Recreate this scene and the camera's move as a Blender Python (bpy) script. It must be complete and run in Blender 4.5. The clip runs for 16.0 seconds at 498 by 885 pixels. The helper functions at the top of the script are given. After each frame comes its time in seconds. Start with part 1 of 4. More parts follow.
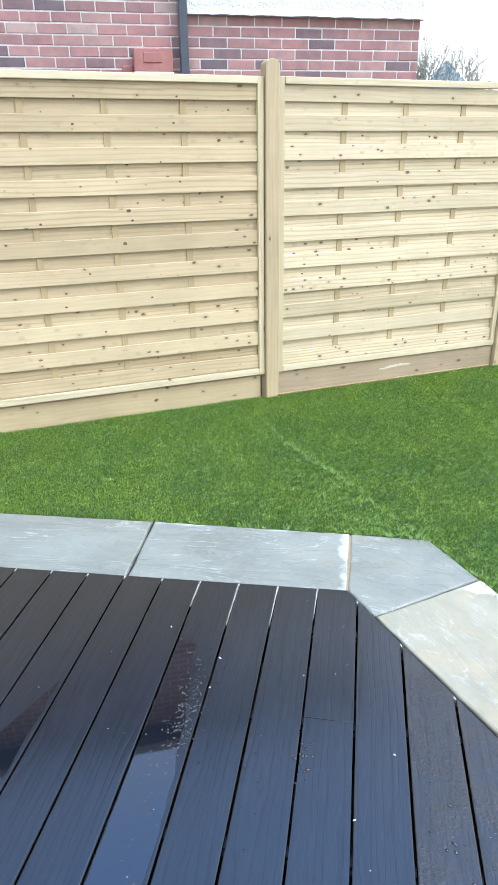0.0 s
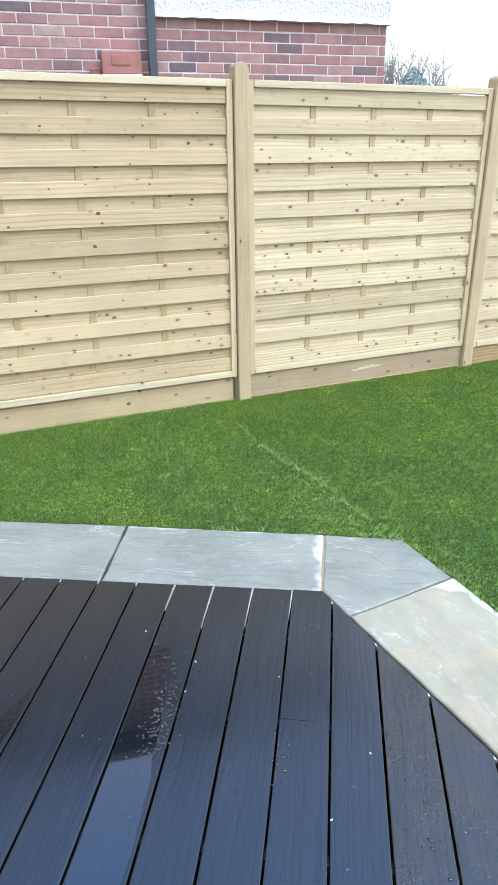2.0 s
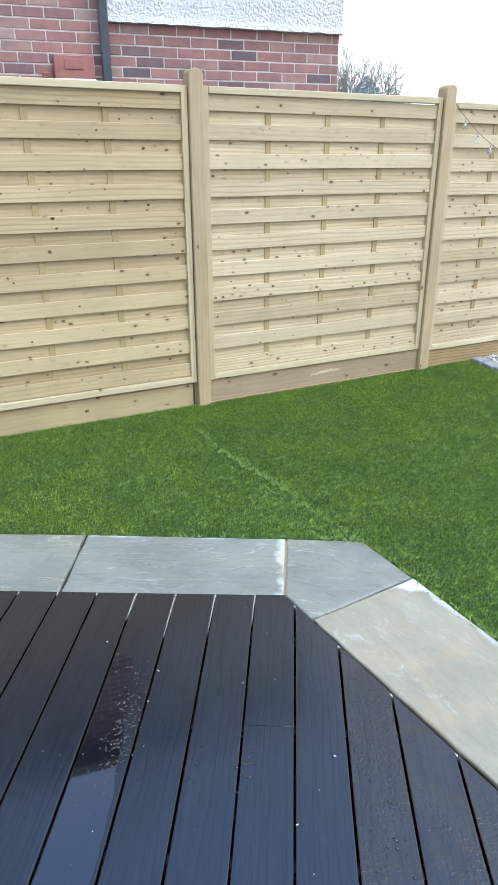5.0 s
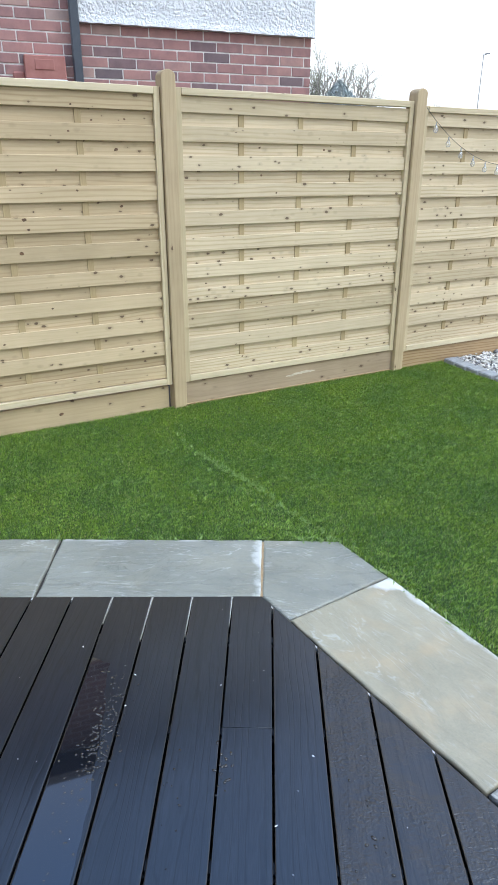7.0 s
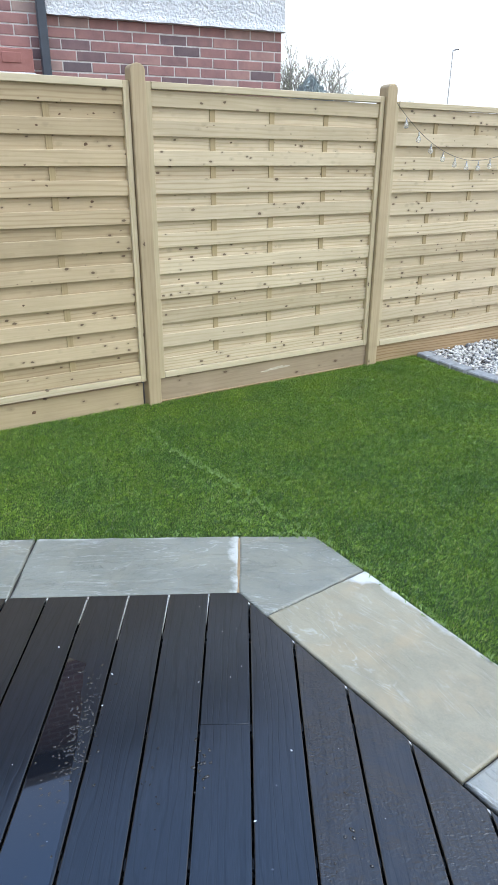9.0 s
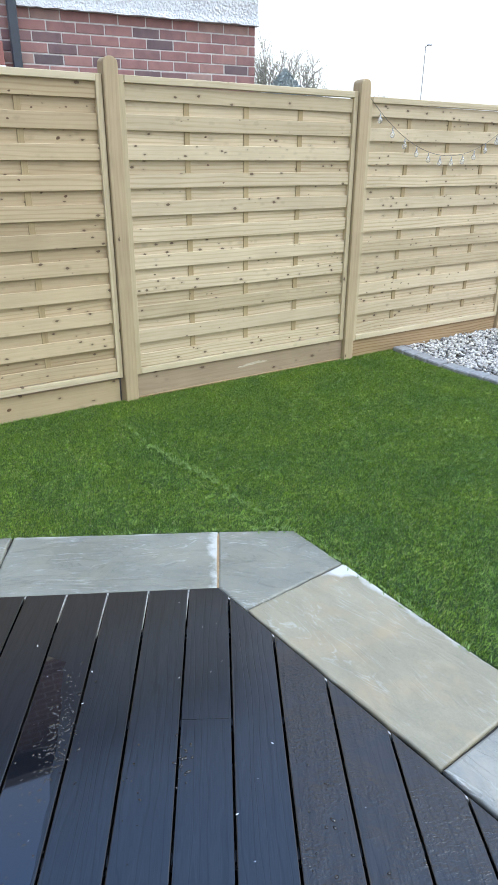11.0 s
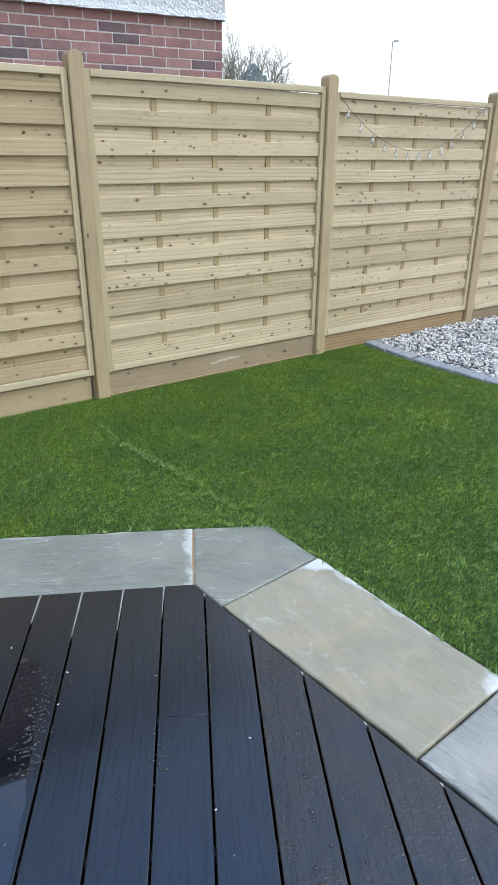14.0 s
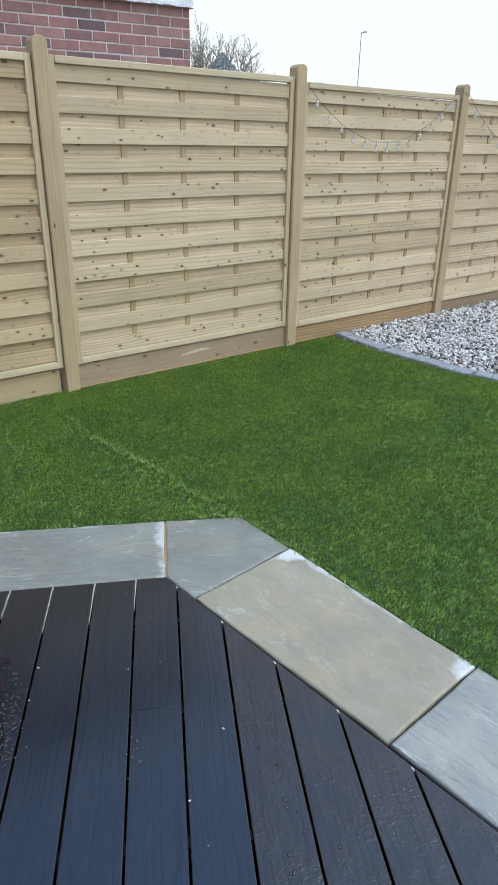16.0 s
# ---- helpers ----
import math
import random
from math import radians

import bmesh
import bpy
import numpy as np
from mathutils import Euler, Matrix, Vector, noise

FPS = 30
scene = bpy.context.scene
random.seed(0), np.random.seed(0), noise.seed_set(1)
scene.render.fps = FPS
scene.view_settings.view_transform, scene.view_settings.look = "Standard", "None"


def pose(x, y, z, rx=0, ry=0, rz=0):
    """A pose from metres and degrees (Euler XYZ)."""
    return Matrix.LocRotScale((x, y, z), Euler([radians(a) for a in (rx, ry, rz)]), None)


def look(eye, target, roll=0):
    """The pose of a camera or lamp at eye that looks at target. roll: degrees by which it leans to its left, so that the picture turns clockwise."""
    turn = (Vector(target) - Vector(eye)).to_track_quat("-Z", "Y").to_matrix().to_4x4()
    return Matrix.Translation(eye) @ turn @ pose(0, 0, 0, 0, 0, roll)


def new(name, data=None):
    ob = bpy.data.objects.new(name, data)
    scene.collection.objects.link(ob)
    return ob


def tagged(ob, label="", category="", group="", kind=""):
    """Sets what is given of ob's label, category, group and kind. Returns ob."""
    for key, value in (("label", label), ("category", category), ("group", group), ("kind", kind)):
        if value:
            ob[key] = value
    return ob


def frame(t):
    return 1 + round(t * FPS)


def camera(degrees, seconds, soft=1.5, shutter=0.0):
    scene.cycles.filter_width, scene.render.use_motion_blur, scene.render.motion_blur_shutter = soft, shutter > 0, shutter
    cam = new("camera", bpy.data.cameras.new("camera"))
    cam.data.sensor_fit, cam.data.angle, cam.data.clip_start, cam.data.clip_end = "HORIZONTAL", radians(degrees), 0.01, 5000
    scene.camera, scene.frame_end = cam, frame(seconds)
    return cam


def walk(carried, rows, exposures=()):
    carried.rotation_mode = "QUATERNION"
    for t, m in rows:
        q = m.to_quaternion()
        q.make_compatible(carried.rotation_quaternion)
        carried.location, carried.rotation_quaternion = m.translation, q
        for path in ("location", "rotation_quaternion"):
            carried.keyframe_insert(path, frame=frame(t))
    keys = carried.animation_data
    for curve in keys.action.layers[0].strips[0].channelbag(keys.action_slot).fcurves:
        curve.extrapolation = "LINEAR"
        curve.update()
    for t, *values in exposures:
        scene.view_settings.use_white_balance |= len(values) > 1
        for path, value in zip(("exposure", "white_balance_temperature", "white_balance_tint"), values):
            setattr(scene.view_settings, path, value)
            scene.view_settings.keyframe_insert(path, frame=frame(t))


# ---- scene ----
cam = camera(41.6, 16.0, soft=1.0)
PATH = [
    (0, (-1.582, -3.938, 1.502), (-0.949, -2.22, 0.699), -0.8),
    (0.5, (-1.579, -3.939, 1.5), (-0.929, -2.227, 0.697), -0.8),
    (1, (-1.58, -3.94, 1.502), (-0.912, -2.234, 0.7), -0.7),
    (1.5, (-1.578, -3.939, 1.499), (-0.892, -2.239, 0.7), -0.7),
    (2, (-1.576, -3.94, 1.498), (-0.869, -2.246, 0.702), -0.6),
    (2.5, (-1.576, -3.939, 1.496), (-0.851, -2.252, 0.703), -0.4),
    (3, (-1.577, -3.938, 1.495), (-0.832, -2.259, 0.705), -0.3),
    (3.5, (-1.572, -3.938, 1.496), (-0.815, -2.263, 0.707), -0.3),
    (4, (-1.57, -3.939, 1.496), (-0.795, -2.271, 0.71), -0.3),
    (6.5, (-1.563, -3.939, 1.492), (-0.698, -2.312, 0.716), 0.1),
    (7, (-1.562, -3.94, 1.491), (-0.684, -2.319, 0.716), 0.1),
    (7.5, (-1.561, -3.94, 1.492), (-0.669, -2.328, 0.714), 0.0),
    (8, (-1.56, -3.94, 1.491), (-0.655, -2.336, 0.712), -0.0),
    (8.5, (-1.56, -3.94, 1.491), (-0.64, -2.345, 0.71), 0.1),
    (9, (-1.555, -3.94, 1.492), (-0.617, -2.359, 0.705), 0.2),
    (9.5, (-1.555, -3.942, 1.493), (-0.605, -2.37, 0.701), 0.1),
    (10, (-1.556, -3.942, 1.492), (-0.591, -2.381, 0.698), 0.2),
    (12.5, (-1.553, -3.945, 1.493), (-0.531, -2.427, 0.686), 0.4),
    (13, (-1.552, -3.945, 1.491), (-0.52, -2.434, 0.683), 0.4),
    (13.5, (-1.551, -3.947, 1.493), (-0.51, -2.444, 0.684), 0.4),
    (14, (-1.551, -3.946, 1.491), (-0.497, -2.451, 0.681), 0.4),
    (14.5, (-1.549, -3.946, 1.489), (-0.479, -2.465, 0.677), 0.5),
    (15, (-1.549, -3.947, 1.491), (-0.462, -2.482, 0.672), 0.7),
    (15.5, (-1.546, -3.947, 1.491), (-0.443, -2.498, 0.664), 0.8),
    (16, (-1.544, -3.948, 1.487), (-0.429, -2.51, 0.656), 0.9),
]
walk(cam, [(t, look(eye, target, roll)) for t, eye, target, roll in PATH],
     [(0, 0.99, 6230, 11), (4, 0.65, 6290, 11), (7, 0.42, 6330, 11), (10, 0.36, 6360, 11), (12.5, 0.34, 6380, 11), (13, 0.28, 6380, 11), (14, 0.17, 6390, 11), (16, 0.02, 6400, 11)])

# ---- light ----
# bright haze that thins upwards into a pale blue sky; the sun is veiled
world = bpy.data.worlds.new("sky")
scene.world = world
world.use_nodes = True
wn, wl = world.node_tree.nodes, world.node_tree.links
AZ, EL = radians(138), radians(55)
sky = wn.new("ShaderNodeTexSky")
sky.sky_type, sky.sun_disc = "NISHITA", False
sky.sun_elevation, sky.sun_rotation = EL, AZ
sky.air_density, sky.dust_density, sky.ozone_density = 1.0, 2.0, 1.0
brighter = wn.new("ShaderNodeMix")
brighter.data_type, brighter.blend_type = "RGBA", "MULTIPLY"
brighter.inputs[0].default_value = 1.0
brighter.inputs[7].default_value = (2.55, 3.55, 4.3, 1)
wl.new(sky.outputs[0], brighter.inputs[6])
up = wn.new("ShaderNodeSeparateXYZ")
wl.new(wn.new("ShaderNodeTexCoord").outputs["Generated"], up.inputs[0])
haze = wn.new("ShaderNodeMapRange")
haze.interpolation_type = "SMOOTHSTEP"
for key, v in (("From Min", 0.55), ("From Max", 0.86), ("To Min", 0.92), ("To Max", 0.06)):
    haze.inputs[key].default_value = v
wl.new(up.outputs[2], haze.inputs["Value"])
veil = wn.new("ShaderNodeMix")
veil.data_type = "RGBA"
veil.inputs[7].default_value = (7.9, 7.9, 7.8, 1)
wl.new(haze.outputs[0], veil.inputs[0])
wl.new(brighter.outputs[2], veil.inputs[6])
wl.new(veil.outputs[2], wn["Background"].inputs["Color"])
wn["Background"].inputs["Strength"].default_value = 0.12

sun_data = bpy.data.lights.new("sun", "SUN")
sun_data.energy, sun_data.angle, sun_data.color = 0.85, radians(26), (1.0, 0.87, 0.70)
sun = new("sun", sun_data)
sun.matrix_world = look((math.sin(AZ) * math.cos(EL) * 30, math.cos(AZ) * math.cos(EL) * 30, math.sin(EL) * 30), (0, 0, 0))


# ---- materials ----
def mat(name):
    m = bpy.data.materials.new(name)
    m.use_nodes = True
    return m, m.node_tree.nodes, m.node_tree.links, m.node_tree.nodes["Principled BSDF"]


def ramp(n, stops, interp="LINEAR"):
    r = n.new("ShaderNodeValToRGB")
    r.color_ramp.interpolation = interp
    e = r.color_ramp.elements
    while len(e) < len(stops):
        e.new(0.5)
    for el, (p, c) in zip(e, stops):
        el.position, el.color = p, (c if len(c) == 4 else (*c, 1))
    return r


def noise_tex(n, l, vec, scale, detail=4, rough=0.55, distort=0.0):
    t = n.new("ShaderNodeTexNoise")
    t.inputs["Scale"].default_value, t.inputs["Detail"].default_value = scale, detail
    t.inputs["Roughness"].default_value, t.inputs["Distortion"].default_value = rough, distort
    if vec is not None:
        l.new(vec, t.inputs["Vector"])
    return t


def scaled(n, l, vec, scale, shift=None):
    m = n.new("ShaderNodeMapping")
    m.inputs["Scale"].default_value = scale
    l.new(vec, m.inputs["Vector"])
    if shift is not None:
        l.new(shift, m.inputs["Location"])
    return m.outputs[0]


def math_node(n, l, op, a, b):
    m = n.new("ShaderNodeMath")
    m.operation = op
    for k, v in enumerate((a, b)):
        if isinstance(v, (int, float)):
            m.inputs[k].default_value = v
        else:
            l.new(v, m.inputs[k])
    return m.outputs[0]


def mix(n, l, fac, a, b, blend="MIX"):
    m = n.new("ShaderNodeMix")
    m.data_type, m.blend_type = "RGBA", blend
    if isinstance(fac, (int, float)):
        m.inputs[0].default_value = fac
    else:
        l.new(fac, m.inputs[0])
    for k, v in ((6, a), (7, b)):
        if isinstance(v, tuple):
            m.inputs[k].default_value = (*v, 1)
        else:
            l.new(v, m.inputs[k])
    return m.outputs[2]


def bump(n, l, height, b, strength=0.3, dist=0.002, before=None):
    k = n.new("ShaderNodeBump")
    k.inputs["Strength"].default_value, k.inputs["Distance"].default_value = strength, dist
    l.new(height, k.inputs["Height"])
    if before is not None:
        l.new(before, k.inputs["Normal"])
    l.new(k.outputs[0], b.inputs["Normal"])
    return k.outputs[0]


def coords(n, l, random_shift=True):
    """Object coordinates, shifted by a random amount for each object."""
    tc = n.new("ShaderNodeTexCoord").outputs["Object"]
    info = n.new("ShaderNodeObjectInfo").outputs["Random"]
    if not random_shift:
        return tc, info
    add = n.new("ShaderNodeVectorMath")
    add.operation = "MULTIPLY_ADD"
    comb = n.new("ShaderNodeCombineXYZ")
    for k in range(3):
        l.new(info, comb.inputs[k])
    l.new(comb.outputs[0], add.inputs[0])
    add.inputs[1].default_value = (37.0, 53.0, 71.0)
    l.new(tc, add.inputs[2])
    return add.outputs[0], info


def pine(name, light, dark, axis, knots=0.5, rough=0.62, tone=0.12, figure=0.45):
    """Sawn pressure-treated pine: faint grain along one axis, dark knots, boards of uneven tone."""
    m, n, l, b = mat(name)
    vec, rnd = coords(n, l)
    along = {"x": (1.2, 22, 22), "z": (22, 22, 1.2)}[axis]
    grain = noise_tex(n, l, scaled(n, l, vec, along), 3.0, 5, 0.55, 0.8)
    fine = noise_tex(n, l, scaled(n, l, vec, tuple(a * 5 for a in along)), 6.0, 3, 0.6)
    big = noise_tex(n, l, vec, 2.2, 4)
    c = ramp(n, [(0.25, tuple(q * 0.45 + p * 0.55 for p, q in zip(light, dark))), (0.55, light), (0.8, tuple(min(1, v * 1.05) for v in light))])
    l.new(grain.outputs[0], c.inputs[0])
    c2 = ramp(n, [(0.3, (0.84, 0.83, 0.79)), (0.7, (1.04, 1.03, 1.0))])
    l.new(big.outputs[0], c2.inputs[0])
    col = mix(n, l, 0.8, c.outputs[0], c2.outputs[0], "MULTIPLY")
    tonal = ramp(n, [(0.0, (1 - tone, 1 - tone * 1.1, 1 - tone * 1.4)), (0.5, (0.97, 0.96, 0.94)), (1.0, (1 + tone * 0.6, 1 + tone * 0.6, 1 + tone * 0.5))])
    l.new(rnd, tonal.inputs[0])
    col = mix(n, l, 1.0, col, tonal.outputs[0], "MULTIPLY")
    # cathedral figure: wide distorted bands, strong on some boards only
    wave = n.new("ShaderNodeTexWave")
    wave.wave_type, wave.bands_direction = "BANDS", "Z" if axis == "x" else "X"
    for key, v in (("Scale", 7.0), ("Distortion", 9.0), ("Detail", 2.0), ("Detail Scale", 0.5)):
        wave.inputs[key].default_value = v
    l.new(scaled(n, l, vec, {"x": (0.30, 1, 1.8), "z": (1.8, 1, 0.30)}[axis]), wave.inputs["Vector"])
    rings = ramp(n, [(0.0, (0.72, 0.65, 0.55)), (0.30, (0.96, 0.95, 0.93)), (0.6, (1.0, 1.0, 1.0)), (1.0, (1.03, 1.03, 1.02))])
    l.new(wave.outputs["Fac"], rings.inputs[0])
    other = math_node(n, l, "FRACT", math_node(n, l, "MULTIPLY", rnd, 13.7), 0.0)
    col = mix(n, l, math_node(n, l, "MULTIPLY", other, figure) if figure < 0.9 else figure, col, rings.outputs[0], "MULTIPLY")
    # knots: small dark ovals with a brown ring, crowded on some boards and rare on others
    kvec = scaled(n, l, vec, {"x": (13.0, 4.0, 23.0), "z": (23.0, 4.0, 13.0)}[axis])
    wob = noise_tex(n, l, vec, 60.0, 2)
    kv = n.new("ShaderNodeVectorMath")
    kv.operation = "MULTIPLY_ADD"
    l.new(wob.outputs["Color"], kv.inputs[0])
    kv.inputs[1].default_value = (0.20, 0.14, 0.20)
    l.new(kvec, kv.inputs[2])
    vor = n.new("ShaderNodeTexVoronoi")
    vor.inputs["Scale"].default_value, vor.inputs["Randomness"].default_value = 1.0, 1.0
    l.new(kv.outputs[0], vor.inputs["Vector"])
    sep = n.new("ShaderNodeSeparateColor")
    l.new(vor.outputs["Color"], sep.inputs[0])
    crowd = math_node(n, l, "FRACT", math_node(n, l, "MULTIPLY", rnd, 7.3), 0.0)
    limit = math_node(n, l, "MULTIPLY", math_node(n, l, "ADD", math_node(n, l, "MULTIPLY", crowd, 1.5), 0.35), knots)
    keep = math_node(n, l, "LESS_THAN", sep.outputs[0], limit)
    size = math_node(n, l, "MULTIPLY_ADD", sep.outputs[1], 0.15)
    size.node.inputs[2].default_value = 0.058
    core = math_node(n, l, "SUBTRACT", size, vor.outputs["Distance"])
    core = math_node(n, l, "MINIMUM", math_node(n, l, "MAXIMUM", math_node(n, l, "MULTIPLY", core, 30.0), 0.0), 0.9)
    core = math_node(n, l, "MULTIPLY", core, keep)
    halo = math_node(n, l, "SUBTRACT", math_node(n, l, "MULTIPLY", size, 2.2), vor.outputs["Distance"])
    halo = math_node(n, l, "MULTIPLY", math_node(n, l, "MAXIMUM", halo, 0.0), keep)
    halo = math_node(n, l, "MINIMUM", math_node(n, l, "MULTIPLY", halo, 1.6), 0.30)
    col = mix(n, l, halo, col, tuple(v * 0.6 for v in dark))
    col = mix(n, l, core, col, (0.115, 0.068, 0.036))
    l.new(col, b.inputs["Base Color"])
    b.inputs["Roughness"].default_value = rough
    h = math_node(n, l, "ADD", math_node(n, l, "MULTIPLY", grain.outputs[0], 0.5), math_node(n, l, "MULTIPLY", fine.outputs[0], 0.5))
    bump(n, l, h, b, 0.3, 0.0012)
    return m


M_BOARD = pine("pine_board", (0.65, 0.54, 0.378), (0.49, 0.375, 0.222), "x", 0.72, tone=0.17, figure=0.75)
M_BOARD_TAN = pine("tan_pine_board", (0.575, 0.452, 0.290), (0.43, 0.32, 0.18), "x", 0.78, tone=0.15, figure=0.75)
M_STILE = pine("pine_upright", (0.60, 0.50, 0.33), (0.52, 0.42, 0.26), "z", 0.10)
M_RAIL = pine("pine_rail", (0.67, 0.57, 0.395), (0.56, 0.46, 0.30), "x", 0.16, tone=0.06)
M_BATTEN = pine("pine_batten", (0.43, 0.33, 0.18), (0.34, 0.25, 0.13), "z", 0.06)
M_POST = pine("pine_post", (0.50, 0.39, 0.245), (0.37, 0.27, 0.155), "z", 0.10, tone=0.08)
M_PALE_GB = pine("pale_gravel_board_pine", (0.51, 0.395, 0.245), (0.40, 0.30, 0.17), "x", 0.30, tone=0.05, figure=0.6)
M_GRAVELBOARD = pine("gravel_board_pine", (0.375, 0.285, 0.195), (0.21, 0.145, 0.09), "x", 0.22, tone=0.2)
M_FIGURED = pine("figured_gravel_board_pine", (0.43, 0.30, 0.17), (0.26, 0.17, 0.09), "x", 0.18, tone=0.05, figure=1.0)


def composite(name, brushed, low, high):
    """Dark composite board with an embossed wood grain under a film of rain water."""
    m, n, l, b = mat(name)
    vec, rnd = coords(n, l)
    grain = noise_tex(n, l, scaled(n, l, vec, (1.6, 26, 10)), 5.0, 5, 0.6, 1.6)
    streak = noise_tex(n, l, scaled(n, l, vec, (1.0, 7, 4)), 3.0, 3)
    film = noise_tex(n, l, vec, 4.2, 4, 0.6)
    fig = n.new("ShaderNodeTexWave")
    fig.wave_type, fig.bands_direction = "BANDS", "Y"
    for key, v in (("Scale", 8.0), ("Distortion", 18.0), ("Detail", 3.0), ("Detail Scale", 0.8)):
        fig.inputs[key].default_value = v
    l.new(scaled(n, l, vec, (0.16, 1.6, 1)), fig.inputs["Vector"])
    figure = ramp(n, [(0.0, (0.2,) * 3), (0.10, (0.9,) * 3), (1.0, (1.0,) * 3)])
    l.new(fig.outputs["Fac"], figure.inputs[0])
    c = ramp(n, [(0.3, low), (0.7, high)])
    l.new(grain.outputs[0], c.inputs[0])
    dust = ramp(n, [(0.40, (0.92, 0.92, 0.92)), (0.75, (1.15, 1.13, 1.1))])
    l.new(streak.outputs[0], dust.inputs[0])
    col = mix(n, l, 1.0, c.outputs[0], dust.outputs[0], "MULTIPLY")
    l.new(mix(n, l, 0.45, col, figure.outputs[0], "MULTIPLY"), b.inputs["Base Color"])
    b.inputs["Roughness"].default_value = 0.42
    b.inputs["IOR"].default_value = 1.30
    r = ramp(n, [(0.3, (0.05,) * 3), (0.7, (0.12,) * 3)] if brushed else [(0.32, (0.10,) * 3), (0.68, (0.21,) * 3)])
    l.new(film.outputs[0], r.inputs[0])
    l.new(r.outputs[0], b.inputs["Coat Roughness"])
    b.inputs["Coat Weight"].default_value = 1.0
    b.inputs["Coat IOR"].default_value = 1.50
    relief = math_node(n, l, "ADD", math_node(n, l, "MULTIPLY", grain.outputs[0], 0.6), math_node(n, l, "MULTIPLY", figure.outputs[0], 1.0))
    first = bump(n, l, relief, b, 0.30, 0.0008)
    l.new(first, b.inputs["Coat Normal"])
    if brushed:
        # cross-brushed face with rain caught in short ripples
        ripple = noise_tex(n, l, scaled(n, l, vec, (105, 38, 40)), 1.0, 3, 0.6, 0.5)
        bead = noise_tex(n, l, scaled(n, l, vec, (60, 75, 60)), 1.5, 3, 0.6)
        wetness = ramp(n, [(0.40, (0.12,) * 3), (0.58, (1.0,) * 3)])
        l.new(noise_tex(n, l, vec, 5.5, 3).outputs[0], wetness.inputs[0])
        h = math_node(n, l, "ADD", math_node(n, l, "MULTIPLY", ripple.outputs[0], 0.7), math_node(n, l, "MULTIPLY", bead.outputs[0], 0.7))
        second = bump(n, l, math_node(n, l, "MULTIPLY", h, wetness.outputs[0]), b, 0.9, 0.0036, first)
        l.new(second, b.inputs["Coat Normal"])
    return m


# blue sky reflection put into the first base colour, brown sheen into the second
M_DECK = composite("charcoal_composite", False, (0.0058, 0.0072, 0.0098), (0.0118, 0.0145, 0.0192))
M_DECK_WET_SHEEN = composite("rain_rippled_sheen_composite", True, (0.0125, 0.0108, 0.0096), (0.026, 0.0225, 0.0195))

M_WATER, n, l, b = mat("water_film")
b.inputs["Base Color"].default_value = (0.008, 0.009, 0.012, 1)
b.inputs["Roughness"].default_value = 0.03
b.inputs["IOR"].default_value = 1.60
b.inputs["Coat Weight"].default_value = 1.0
b.inputs["Coat IOR"].default_value = 1.40
rip = noise_tex(n, l, n.new("ShaderNodeTexCoord").outputs["Object"], 14.0, 2)
bump(n, l, rip.outputs[0], b, 0.04, 0.001)

M_JOIST, n, l, b = mat("dark_joist")
jn = noise_tex(n, l, n.new("ShaderNodeTexCoord").outputs["Object"], 12, 4)
jr = ramp(n, [(0.3, (0.008, 0.008, 0.008)), (0.7, (0.025, 0.022, 0.02))])
l.new(jn.outputs[0], jr.inputs[0])
l.new(jr.outputs[0], b.inputs["Base Color"])
b.inputs["Roughness"].default_value = 0.8

M_CLIP, n, l, b = mat("black_clip")
b.inputs["Base Color"].default_value = (0.015, 0.015, 0.016, 1)
b.inputs["Roughness"].default_value = 0.75


